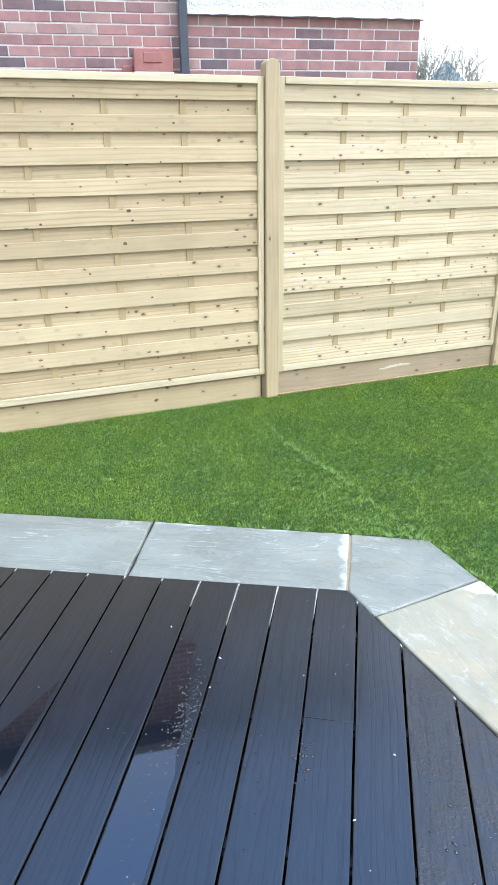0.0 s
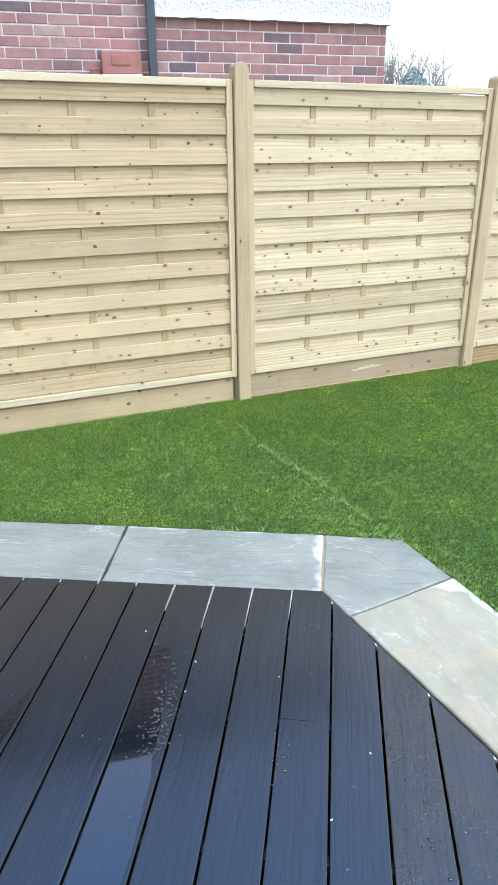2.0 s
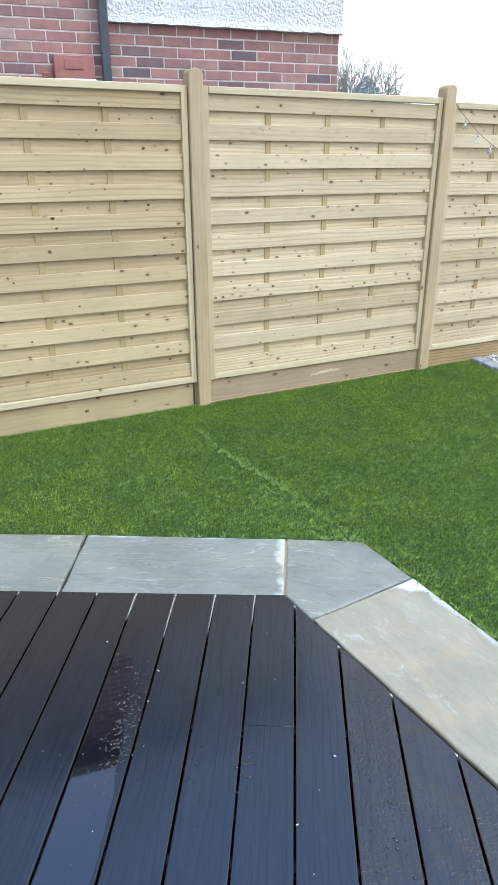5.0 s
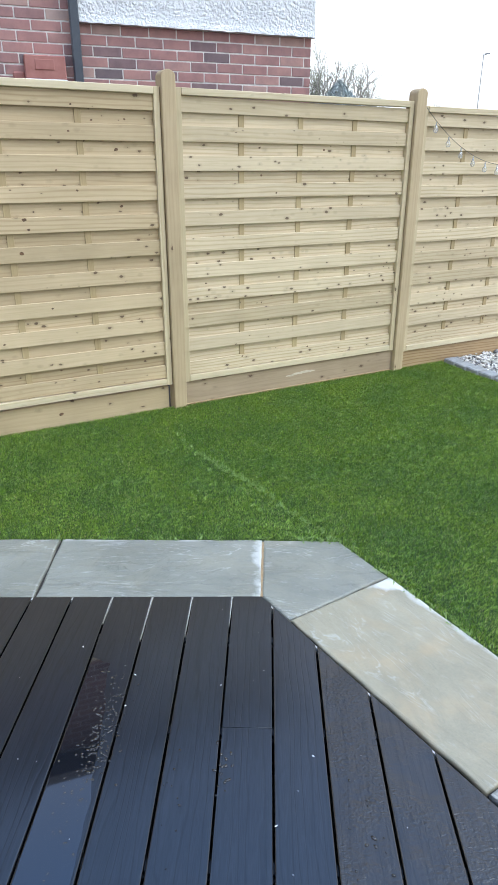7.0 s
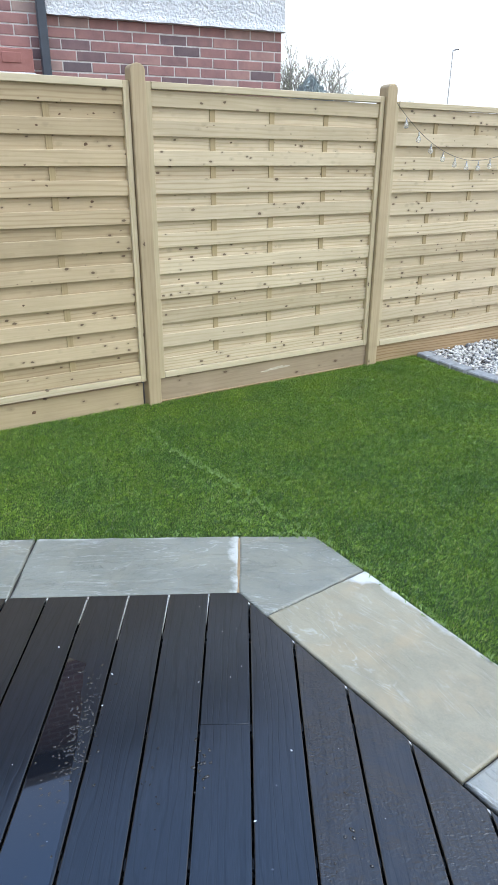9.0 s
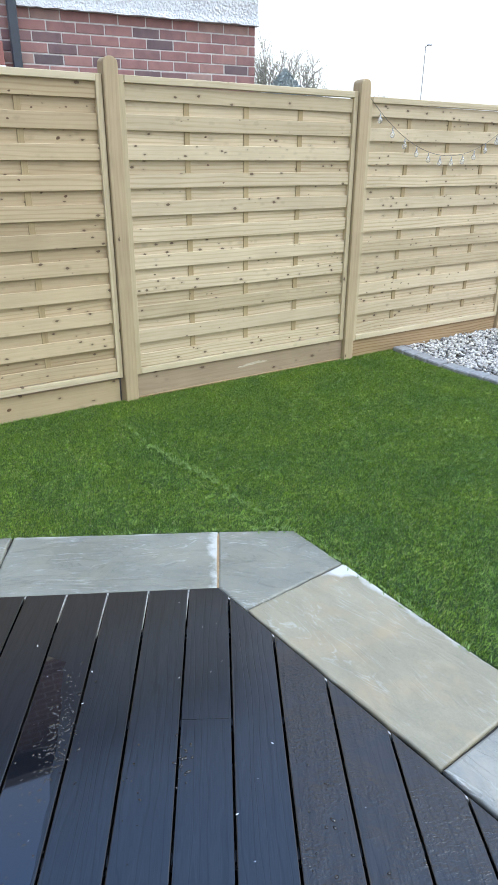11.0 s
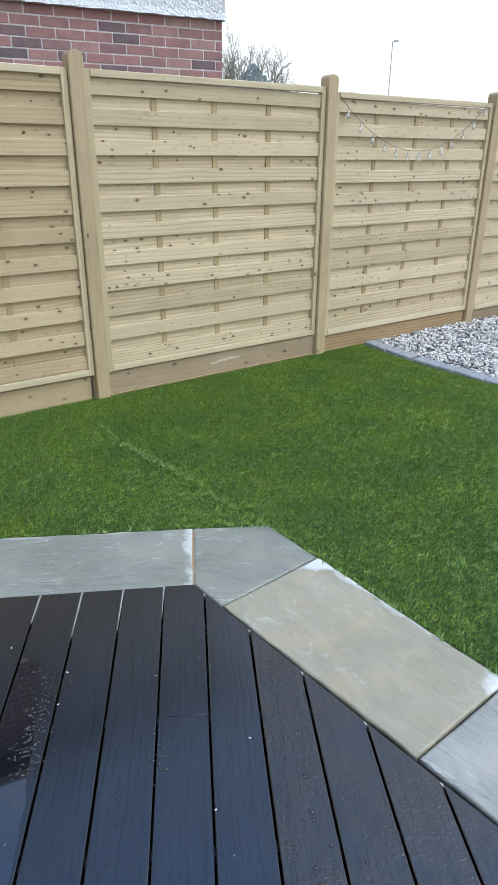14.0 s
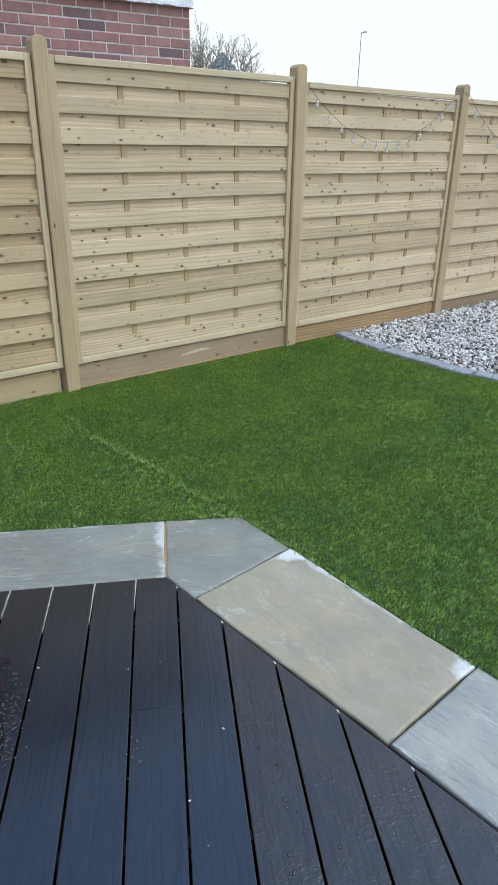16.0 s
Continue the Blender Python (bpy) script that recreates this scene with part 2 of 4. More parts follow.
def sandstone(name, a, c_, warm, pale, edges=(), veins=1.0):
    """Riven sandstone paving, damp, with dry pale stains along some edges: (normal x, y, distance, width) from the slab's middle."""
    m, n, l, b = mat(name)
    vec, rnd = coords(n, l)
    raw = n.new("ShaderNodeTexCoord").outputs["Object"]
    layer = noise_tex(n, l, scaled(n, l, vec, (1.0, 4.6, 4)), 1.5, 7, 0.55, 1.1)
    grit = noise_tex(n, l, vec, 180.0, 3, 0.7)
    big = noise_tex(n, l, vec, 2.6, 4)
    blotch = noise_tex(n, l, vec, 5.5, 5, 0.6, 0.6)
    c = ramp(n, [(0.3, a), (0.7, c_)])
    l.new(big.outputs[0], c.inputs[0])
    g = ramp(n, [(0.3, (0.86,) * 3), (0.7, (1.1,) * 3)])
    l.new(grit.outputs[0], g.inputs[0])
    col = mix(n, l, 0.7, c.outputs[0], g.outputs[0], "MULTIPLY")
    wm = ramp(n, [(0.48, (0,) * 3), (0.70, (0.75,) * 3)])
    l.new(blotch.outputs[0], wm.inputs[0])
    col = mix(n, l, wm.outputs[0], col, warm)
    damp = ramp(n, [(0.36, (0.84, 0.86, 0.87)), (0.60, (1.04,) * 3)])
    l.new(noise_tex(n, l, scaled(n, l, vec, (1.6, 3.2, 2)), 3.0, 5, 0.65, 0.8).outputs[0], damp.inputs[0])
    col = mix(n, l, 0.7, col, damp.outputs[0], "MULTIPLY")
    # raised layer edges are drier and paler
    z = (0,) * 3
    ridge = ramp(n, [(0.0, z), (0.372, z), (0.382, (0.55,) * 3), (0.392, z), (0.478, z), (0.487, (0.7,) * 3), (0.498, z), (0.575, z), (0.583, (0.6,) * 3), (0.593, z)])
    l.new(layer.outputs[0], ridge.inputs[0])
    broken = ramp(n, [(0.46, z), (0.62, (0.75,) * 3)])
    l.new(noise_tex(n, l, vec, 7.0, 3).outputs[0], broken.inputs[0])
    col = mix(n, l, math_node(n, l, "MULTIPLY", math_node(n, l, "MULTIPLY", ridge.outputs[0], veins), broken.outputs[0]), col, pale)
    wob = noise_tex(n, l, vec, 6.0, 5, 0.65)
    for nx, ny, dist, width in edges:
        dot = n.new("ShaderNodeVectorMath")
        dot.operation = "DOT_PRODUCT"
        l.new(raw, dot.inputs[0])
        dot.inputs[1].default_value = (nx, ny, 0)
        d = math_node(n, l, "SUBTRACT", dot.outputs["Value"], dist - width)
        d = math_node(n, l, "ADD", d, math_node(n, l, "MULTIPLY", math_node(n, l, "SUBTRACT", wob.outputs[0], 0.53), width * 5.0))
        d = math_node(n, l, "MINIMUM", math_node(n, l, "MAXIMUM", math_node(n, l, "MULTIPLY", d, 28.0), 0.0), 0.8)
        col = mix(n, l, d, col, pale)
    # fine dark cracks where layers broke away
    crack = ramp(n, [(0.0, (1,) * 3), (0.462, (1,) * 3), (0.468, (0.52, 0.50, 0.47)), (0.474, (1,) * 3), (0.553, (1,) * 3), (0.558, (0.6, 0.58, 0.55)), (0.563, (1,) * 3)])
    l.new(noise_tex(n, l, scaled(n, l, vec, (1.4, 1.9, 2)), 1.4, 7, 0.66, 2.4).outputs[0], crack.inputs[0])
    some = ramp(n, [(0.48, z), (0.56, (0.8 if veins > 0.9 else 0.25,) * 3)])
    l.new(noise_tex(n, l, vec, 3.3, 3).outputs[0], some.inputs[0])
    col = mix(n, l, some.outputs[0], col, crack.outputs[0], "MULTIPLY")
    scuff = ramp(n, [(0.60, z), (0.72, (0.30,) * 3)])
    l.new(noise_tex(n, l, scaled(n, l, vec, (9, 34, 20)), 1.0, 5, 0.75, 0.8).outputs[0], scuff.inputs[0])
    col = mix(n, l, scuff.outputs[0], col, tuple(v * 0.82 for v in pale))
    l.new(col, b.inputs["Base Color"])
    r = ramp(n, [(0.35, (0.34,) * 3), (0.65, (0.56,) * 3)])
    l.new(big.outputs[0], r.inputs[0])
    l.new(r.outputs[0], b.inputs["Roughness"])
    # stepped ridges of the riven face
    step = ramp(n, [(0.0, (0,) * 3), (0.37, (0.1,) * 3), (0.39, (0.34,) * 3), (0.475, (0.38,) * 3), (0.495, (0.6,) * 3), (0.572, (0.64,) * 3), (0.59, (0.88,) * 3), (1.0, (1,) * 3)])
    l.new(layer.outputs[0], step.inputs[0])
    first = bump(n, l, step.outputs[0], b, 0.9 if veins > 0.9 else 0.45, 0.010)
    bump(n, l, grit.outputs[0], b, 0.4, 0.0016, first)
    return m


GREYS = ((0.190, 0.190, 0.157), (0.265, 0.262, 0.216), (0.27, 0.257, 0.198), (0.58, 0.57, 0.52))
M_SLAB_GREY = sandstone("grey_sandstone", *GREYS, veins=1.0)
M_SLAB_EDGED = sandstone("grey_sandstone_dry_edged", *GREYS, edges=((0, -1, 0.200, 0.016), (-1, 0.0, 0.430, 0.045)), veins=1.0)
M_SLAB_BUFF = sandstone("buff_sandstone", (0.275, 0.242, 0.165), (0.350, 0.312, 0.220), (0.40, 0.31, 0.19), (0.66, 0.65, 0.62), edges=((0, 1, 0.230, 0.022), (0.707, 0.707, 0.41, 0.03), (-0.707, 0.707, 0.40, 0.03)), veins=0.6)
M_SLAB_PALE = sandstone("pale_grey_sandstone", (0.262, 0.262, 0.232), (0.335, 0.328, 0.288), (0.40, 0.36, 0.29), (0.62, 0.61, 0.58), veins=1.2)


def speckled(name, stops, scale, rough, bump_scale, dist):
    m, n, l, b = mat(name)
    vec, rnd = coords(n, l)
    t = noise_tex(n, l, vec, scale, 5, 0.65)
    c = ramp(n, stops)
    l.new(t.outputs[0], c.inputs[0])
    l.new(c.outputs[0], b.inputs["Base Color"])
    b.inputs["Roughness"].default_value = rough
    bump(n, l, noise_tex(n, l, vec, bump_scale, 4, 0.65).outputs[0], b, 0.5, dist)
    return m


M_SAND = speckled("orange_jointing_sand", [(0.3, (0.24, 0.15, 0.07)), (0.7, (0.42, 0.30, 0.17))], 60, 0.9, 200, 0.003)
M_JOINT = speckled("dark_jointing", [(0.3, (0.02, 0.018, 0.016)), (0.7, (0.06, 0.052, 0.042))], 60, 0.9, 200, 0.003)
M_TORN = speckled("torn_pine", [(0.3, (0.47, 0.39, 0.27)), (0.7, (0.66, 0.58, 0.45))], 30, 0.7, 90, 0.001)
# one pale colour for bedding mortar and for the highlights along the gaps
M_FILLET_GLINT = speckled("pale_mortar_and_glint", [(0.3, (0.36, 0.34, 0.31)), (0.7, (0.52, 0.50, 0.46))], 40, 0.8, 120, 0.001)
M_SETT = speckled("blue_grey_granite", [(0.3, (0.20, 0.207, 0.212)), (0.7, (0.34, 0.348, 0.352))], 40, 0.6, 90, 0.003)
M_SOIL = speckled("soil", [(0.3, (0.05, 0.04, 0.03)), (0.7, (0.12, 0.10, 0.075))], 3, 0.95, 20, 0.02)
M_TURFBACK = speckled("turf_backing", [(0.3, (0.016, 0.040, 0.007)), (0.7, (0.045, 0.09, 0.016))], 90, 0.9, 160, 0.01)
M_MORTAR = speckled("mortar", [(0.3, (0.52, 0.49, 0.46)), (0.7, (0.68, 0.65, 0.62))], 30, 0.9, 140, 0.002)
M_SLATE = speckled("roof_tile", [(0.3, (0.06, 0.055, 0.055)), (0.7, (0.12, 0.10, 0.09))], 8, 0.7, 20, 0.01)

# turf blades: every blade its own green, a few straw coloured
M_BLADE, n, l, b = mat("turf_blade")
isl = n.new("ShaderNodeNewGeometry").outputs["Random Per Island"]
c = ramp(n, [(0.0, (0.094, 0.186, 0.024)), (0.35, (0.182, 0.324, 0.038)), (0.7, (0.262, 0.420, 0.055)), (0.92, (0.37, 0.50, 0.13)), (0.97, (0.46, 0.45, 0.24))])
l.new(isl, c.inputs[0])
turf_at = n.new("ShaderNodeTexCoord").outputs["Object"]
patch = noise_tex(n, l, turf_at, 2.4, 5)
pr = ramp(n, [(0.32, (0.74, 0.82, 0.92)), (0.68, (1.18, 1.10, 0.90))])
l.new(patch.outputs[0], pr.inputs[0])
clump = noise_tex(n, l, scaled(n, l, turf_at, (46, 92, 40)), 1.0, 3, 0.6)
cr = ramp(n, [(0.36, (0.62, 0.66, 0.70)), (0.64, (1.42, 1.36, 1.22))])
l.new(clump.outputs[0], cr.inputs[0])
blade_col = mix(n, l, 1.0, c.outputs[0], pr.outputs[0], "MULTIPLY")
l.new(mix(n, l, 1.0, blade_col, cr.outputs[0], "MULTIPLY"), b.inputs["Base Color"])
b.inputs["Roughness"].default_value = 0.55

# gravel: white, grey and slate-dark chippings
M_STONE, n, l, b = mat("mixed_chippings")
isl = n.new("ShaderNodeNewGeometry").outputs["Random Per Island"]
c = ramp(n, [(0.0, (0.10, 0.10, 0.105)), (0.20, (0.30, 0.30, 0.30)), (0.34, (0.53, 0.51, 0.475)), (0.6, (0.68, 0.65, 0.595)), (0.9, (0.80, 0.775, 0.715))])
l.new(isl, c.inputs[0])
sv = n.new("ShaderNodeTexCoord").outputs["Object"]
sn = ramp(n, [(0.3, (0.8,) * 3), (0.7, (1.1,) * 3)])
l.new(noise_tex(n, l, sv, 120, 3).outputs[0], sn.inputs[0])
l.new(mix(n, l, 1.0, c.outputs[0], sn.outputs[0], "MULTIPLY"), b.inputs["Base Color"])
b.inputs["Roughness"].default_value = 0.65

# bricks: each of its own red, some burnt dark
M_BRICK, n, l, b = mat("red_brick")
vec, rnd = coords(n, l)
c = ramp(n, [(0.0, (0.16, 0.125, 0.135)), (0.12, (0.22, 0.145, 0.15)), (0.25, (0.34, 0.19, 0.18)), (0.65, (0.385, 0.205, 0.19)), (0.9, (0.42, 0.25, 0.225)), (1.0, (0.44, 0.32, 0.28))])
l.new(rnd, c.inputs[0])
bl = ramp(n, [(0.35, (0.76, 0.77, 0.8)), (0.6, (1.04, 1.02, 1.0))])
l.new(noise_tex(n, l, vec, 9.0, 4, 0.6).outputs[0], bl.inputs[0])
l.new(mix(n, l, 0.8, c.outputs[0], bl.outputs[0], "MULTIPLY"), b.inputs["Base Color"])
b.inputs["Roughness"].default_value = 0.85
bump(n, l, noise_tex(n, l, vec, 110.0, 4, 0.65).outputs[0], b, 0.5, 0.003)

# the brickwork above and below the bricks built one by one
# darker copy of the brick: its dark reflection in the deck is coloured in
M_BRICKWORK_DARK, n, l, b = mat("brickwork")
bt = n.new("ShaderNodeTexBrick")
tcb = n.new("ShaderNodeTexCoord").outputs["Object"]
sw = n.new("ShaderNodeSeparateXYZ")
l.new(tcb, sw.inputs[0])
cw = n.new("ShaderNodeCombineXYZ")
l.new(sw.outputs[0], cw.inputs[0])
l.new(sw.outputs[2], cw.inputs[1])
l.new(cw.outputs[0], bt.inputs["Vector"])
for key, v in (("Scale", 1.0), ("Mortar Size", 0.006), ("Brick Width", 0.225), ("Row Height", 0.075)):
    bt.inputs[key].default_value = v
bt.inputs["Color1"].default_value, bt.inputs["Color2"].default_value = (0.17, 0.10, 0.095, 1), (0.25, 0.14, 0.125, 1)
bt.inputs["Mortar"].default_value = (0.40, 0.38, 0.36, 1)
l.new(bt.outputs[0], b.inputs["Base Color"])
b.inputs["Roughness"].default_value = 0.85

# roughcast render
M_RENDER, n, l, b = mat("white_roughcast")
vec = n.new("ShaderNodeTexCoord").outputs["Object"]
rc = ramp(n, [(0.3, (0.70, 0.72, 0.74)), (0.7, (0.82, 0.83, 0.84))])
l.new(noise_tex(n, l, vec, 3.0, 5).outputs[0], rc.inputs[0])
l.new(rc.outputs[0], b.inputs["Base Color"])
b.inputs["Roughness"].default_value = 0.9
vr = n.new("ShaderNodeTexVoronoi")
vr.inputs["Scale"].default_value = 42.0
wv = n.new("ShaderNodeVectorMath")
wv.operation = "MULTIPLY_ADD"
l.new(noise_tex(n, l, vec, 30.0, 3).outputs["Color"], wv.inputs[0])
wv.inputs[1].default_value = (0.05, 0.05, 0.05)
l.new(vec, wv.inputs[2])
l.new(wv.outputs[0], vr.inputs["Vector"])
bump(n, l, math_node(n, l, "SUBTRACT", 1.0, vr.outputs["Distance"]), b, 1.0, 0.014)

M_PIPE = speckled("black_plastic_pipe", [(0.3, (0.045, 0.055, 0.072)), (0.7, (0.065, 0.078, 0.098))], 6, 0.35, 30, 0.0005)
M_TERRA = speckled("terracotta", [(0.3, (0.33, 0.13, 0.11)), (0.7, (0.42, 0.19, 0.16))], 7, 0.7, 80, 0.001)
M_WHITE = speckled("white_plastic", [(0.3, (0.72, 0.72, 0.72)), (0.7, (0.8, 0.8, 0.8))], 7, 0.5, 80, 0.0005)
M_CABLE = speckled("dark_cable", [(0.3, (0.08, 0.075, 0.07)), (0.7, (0.14, 0.13, 0.12))], 20, 0.5, 80, 0.0005)
# distance haze is put into these pale steel, bark, leaf and needle colours
M_GALV = speckled("grey_galvanised_steel", [(0.3, (0.36, 0.37, 0.38)), (0.7, (0.46, 0.47, 0.48))], 5, 0.5, 40, 0.001)
M_BARK = speckled("hazy_bark", [(0.3, (0.30, 0.275, 0.25)), (0.7, (0.42, 0.39, 0.36))], 8, 0.9, 20, 0.02)
M_LEAF = speckled("hazy_spring_leaf", [(0.3, (0.21, 0.24, 0.14)), (0.7, (0.32, 0.35, 0.22))], 3, 0.6, 20, 0.002)
M_CONIFER = speckled("hazy_blue_green_needles", [(0.3, (0.30, 0.35, 0.35)), (0.7, (0.40, 0.45, 0.44))], 3, 0.7, 20, 0.002)

M_BULB, n, l, b = mat("clear_bulb")
b.inputs["Base Color"].default_value = (0.95, 0.95, 0.93, 1)
b.inputs["Roughness"].default_value = 0.05
b.inputs["Transmission Weight"].default_value = 0.75
b.inputs["IOR"].default_value = 1.45


# ---- mesh helpers ----
def part(name, bm, material, parent=None, label=""):
    me = bpy.data.meshes.new(name)
    bm.to_mesh(me)
    bm.free()
    me.materials.append(material)
    ob = new(name, me)
    ob.parent = parent
    if label:
        ob["label"] = label
    return ob


def piece(name, me, parent, m):
    ob = new(name, me)
    ob.parent = parent
    ob.matrix_basis = m
    return ob


def add_box(bm, x0, x1, y0, y1, z0, z1, bev=0.0):
    """A box with small chamfers along its long edges."""
    r = bmesh.ops.create_cube(bm, size=1.0, matrix=Matrix.LocRotScale(((x0 + x1) / 2, (y0 + y1) / 2, (z0 + z1) / 2), None, (x1 - x0, y1 - y0, z1 - z0)))
    if bev:
        es = list({e for v in r["verts"] for e in v.link_edges})
        bmesh.ops.bevel(bm, geom=es, offset=bev, segments=1, affect="EDGES", profile=0.5)
    return bm


def box_mesh(name, dims, bev, material):
    """A bevelled box from the origin's corner, as mesh data that pieces can share."""
    bm = add_box(bmesh.new(), 0, dims[0], 0, dims[1], 0, dims[2], bev)
    me = bpy.data.meshes.new(name)
    bm.to_mesh(me)
    bm.free()
    me.materials.append(material)
    return me


def inset(poly, d):
    """A convex counter-clockwise outline moved inwards by d."""
    out, k = [], len(poly)
    lines = []
    for i in range(k):
        a, c = Vector(poly[i]), Vector(poly[(i + 1) % k])
        t = (c - a).normalized()
        lines.append((a + Vector((-t.y, t.x)) * d, t))
    for i in range(k):
        (p, s), (q, t) = lines[i - 1], lines[i]
        cr = s.x * t.y - s.y * t.x
        if abs(cr) < 1e-6:
            out.append(q)
            continue
        w = q - p
        out.append(p + s * ((w.x * t.y - w.y * t.x) / cr))
    return out


def add_prism(bm, poly, z0, z1, bev=0.002):
    """A flat piece with chamfered upper edges, from a convex counter-clockwise outline."""
    rings = [[bm.verts.new((x, y, z)) for x, y in ring] for ring, z in ((poly, z0), (poly, z1 - bev), (inset(poly, bev), z1))]
    k = len(poly)
    for a, c in zip(rings, rings[1:]):
        for i in range(k):
            bm.faces.new((a[i], a[(i + 1) % k], c[(i + 1) % k], c[i]))
    bm.faces.new(rings[-1])
    bm.faces.new(rings[0][::-1])
    return bm


def add_eased_board(bm, poly, z0, z1, rad):
    """A board whose upper edges are rounded over, smooth-shaded."""
    rings = [[bm.verts.new((x, y, z0)) for x, y in poly]]
    for a in (0, 30, 60, 90):
        d, h = rad * (1 - math.cos(radians(a))), rad * (1 - math.sin(radians(a)))
        rings.append([bm.verts.new((x, y, z1 - h)) for x, y in (inset(poly, d) if d else poly)])
    k = len(poly)
    for a, c in zip(rings, rings[1:]):
        for i in range(k):
            bm.faces.new((a[i], a[(i + 1) % k], c[(i + 1) % k], c[i])).smooth = True
    bm.faces.new(rings[-1])
    bm.faces.new(rings[0][::-1])
    return bm


def clip(poly, point, normal):
    """What of a convex outline lies on the side of a line to which normal points away from."""
    out = []
    for i in range(len(poly)):
        a, c = Vector(poly[i]), Vector(poly[(i + 1) % len(poly)])
        da, dc = (a - point).dot(normal), (c - point).dot(normal)
        if da <= 0:
            out.append(a)
        if da * dc < 0:
            out.append(a + (c - a) * (da / (da - dc)))
    return out


def add_tube(bm, points, radii, sides=8, caps=True):
    rings = []
    for i, p in enumerate(points):
        p = Vector(p)
        t = (Vector(points[min(i + 1, len(points) - 1)]) - Vector(points[max(i - 1, 0)])).normalized()
        q = t.to_track_quat("Z", "Y")
        rings.append([bm.verts.new(p + q @ Vector((math.cos(a) * radii[i], math.sin(a) * radii[i], 0))) for a in (2 * math.pi * k / sides for k in range(sides))])
    for a, c in zip(rings, rings[1:]):
        for i in range(sides):
            bm.faces.new((a[i], a[(i + 1) % sides], c[(i + 1) % sides], c[i]))
    if caps:
        bm.faces.new(rings[0][::-1])
        bm.faces.new(rings[-1])
    return bm


def mesh_from_arrays(name, co, faces_idx, sides):
    """A mesh from arrays of vertices and of faces that all have the same number of sides."""
    me = bpy.data.meshes.new(name)
    me.vertices.add(len(co))
    me.vertices.foreach_set("co", co.astype(np.float32).ravel())
    me.loops.add(faces_idx.size)
    me.loops.foreach_set("vertex_index", faces_idx.astype(np.int32).ravel())
    me.polygons.add(len(faces_idx))
    me.polygons.foreach_set("loop_start", np.arange(0, faces_idx.size, sides, dtype=np.int32))
    me.update(calc_edges=True)
    return me


# ---- ground ----
bm = bmesh.new()
bmesh.ops.create_grid(bm, x_segments=2, y_segments=2, size=1500)
ground = part("ground", bm, M_SOIL)
ground.location.z = -0.16
tagged(ground, "bare brown soil reaching away beyond the garden", "ground", kind="structure")

# ---- deck ----
DECK_CORNER = Vector((-0.542, -2.159))
EDGE_A = Vector((-1.762, -1.509)) - DECK_CORNER      # along the lawn-side edge
EDGE_B = Vector((-0.424, -3.494)) - DECK_CORNER      # along the other edge
OUT_A = Vector((-EDGE_A.y, EDGE_A.x)).normalized()
OUT_A = OUT_A if OUT_A.y > 0 else -OUT_A
OUT_B = Vector((-EDGE_B.y, EDGE_B.x)).normalized()
OUT_B = OUT_B if OUT_B.x > 0 else -OUT_B
BOARD_TURN = radians(60.0)
to_uv = Matrix.Rotation(-BOARD_TURN, 2)
GAP = 0.0065
GAPS = [0.500 - 0.1500 * k for k in range(14, 0, -1)] + [0.500, 0.649, 0.797, 0.945, 1.094, 1.242, 1.391, 1.540]

deck = tagged(new("decking"), "wet charcoal composite decking of long grooveless boards", "deck")
deck.matrix_basis = pose(0, 0, 0, 0, 0, 60)
corner_l, out_a, out_b = to_uv @ DECK_CORNER, to_uv @ OUT_A, to_uv @ OUT_B
# in the deck's own frame x runs along the boards and y across them, to the left
for k, (near_gap, far_gap) in enumerate(zip(GAPS, GAPS[1:]), -13):
    v_hi, v_lo = -near_gap - GAP / 2, -far_gap + GAP / 2
    cuts = [(-5.6, 1.2)]
    if k == 1:
        cuts = [(-5.6, -2.7702), (-2.7688, 1.2)]
    elif k % 3 == 0:
        cuts = [(-5.6, -4.41), (-4.408, 1.2)]
    for u0, u1 in cuts:
        poly = [(u0, v_lo), (u1, v_lo), (u1, v_hi), (u0, v_hi)]
        poly = clip(clip(poly, corner_l, out_a), corner_l, out_b)
        if len(poly) < 3:
            continue
        part("deck_board", add_eased_board(bmesh.new(), [tuple(p) for p in poly], -0.024, 0.0, 0.0008 if k == 1 else 0.0030), M_DECK_WET_SHEEN if k >= 3 else M_DECK, deck)
for u in (-5.17, -4.77, -4.37, -3.97, -3.57, -3.17, -2.77, -2.37, -1.97, -1.57, -1.17):
    poly = [(u - 0.024, -1.6), (u + 0.024, -1.6), (u + 0.024, 1.5), (u - 0.024, 1.5)]
    poly = clip(clip(poly, corner_l - out_a * 0.03, out_a), corner_l - out_b * 0.03, out_b)
    if len(poly) > 2:
        part("joist", add_prism(bmesh.new(), [tuple(p) for p in poly], -0.155, -0.0265, 0.002), M_JOIST, deck)
clip_me = box_mesh("fixing_clip", (0.028, 0.006, 0.012), 0.001, M_CLIP)
for u in (-3.57, -3.17, -2.77, -2.37):
    for v in (-q for q in GAPS[5:20]):
        p = Vector((u, v))
        if (p - corner_l).dot(out_a) < -0.05 and (p - corner_l).dot(out_b) < -0.05:
            piece("fixing_clip", clip_me, deck, Matrix.Translation((u - 0.014, v - 0.003, -0.025)))
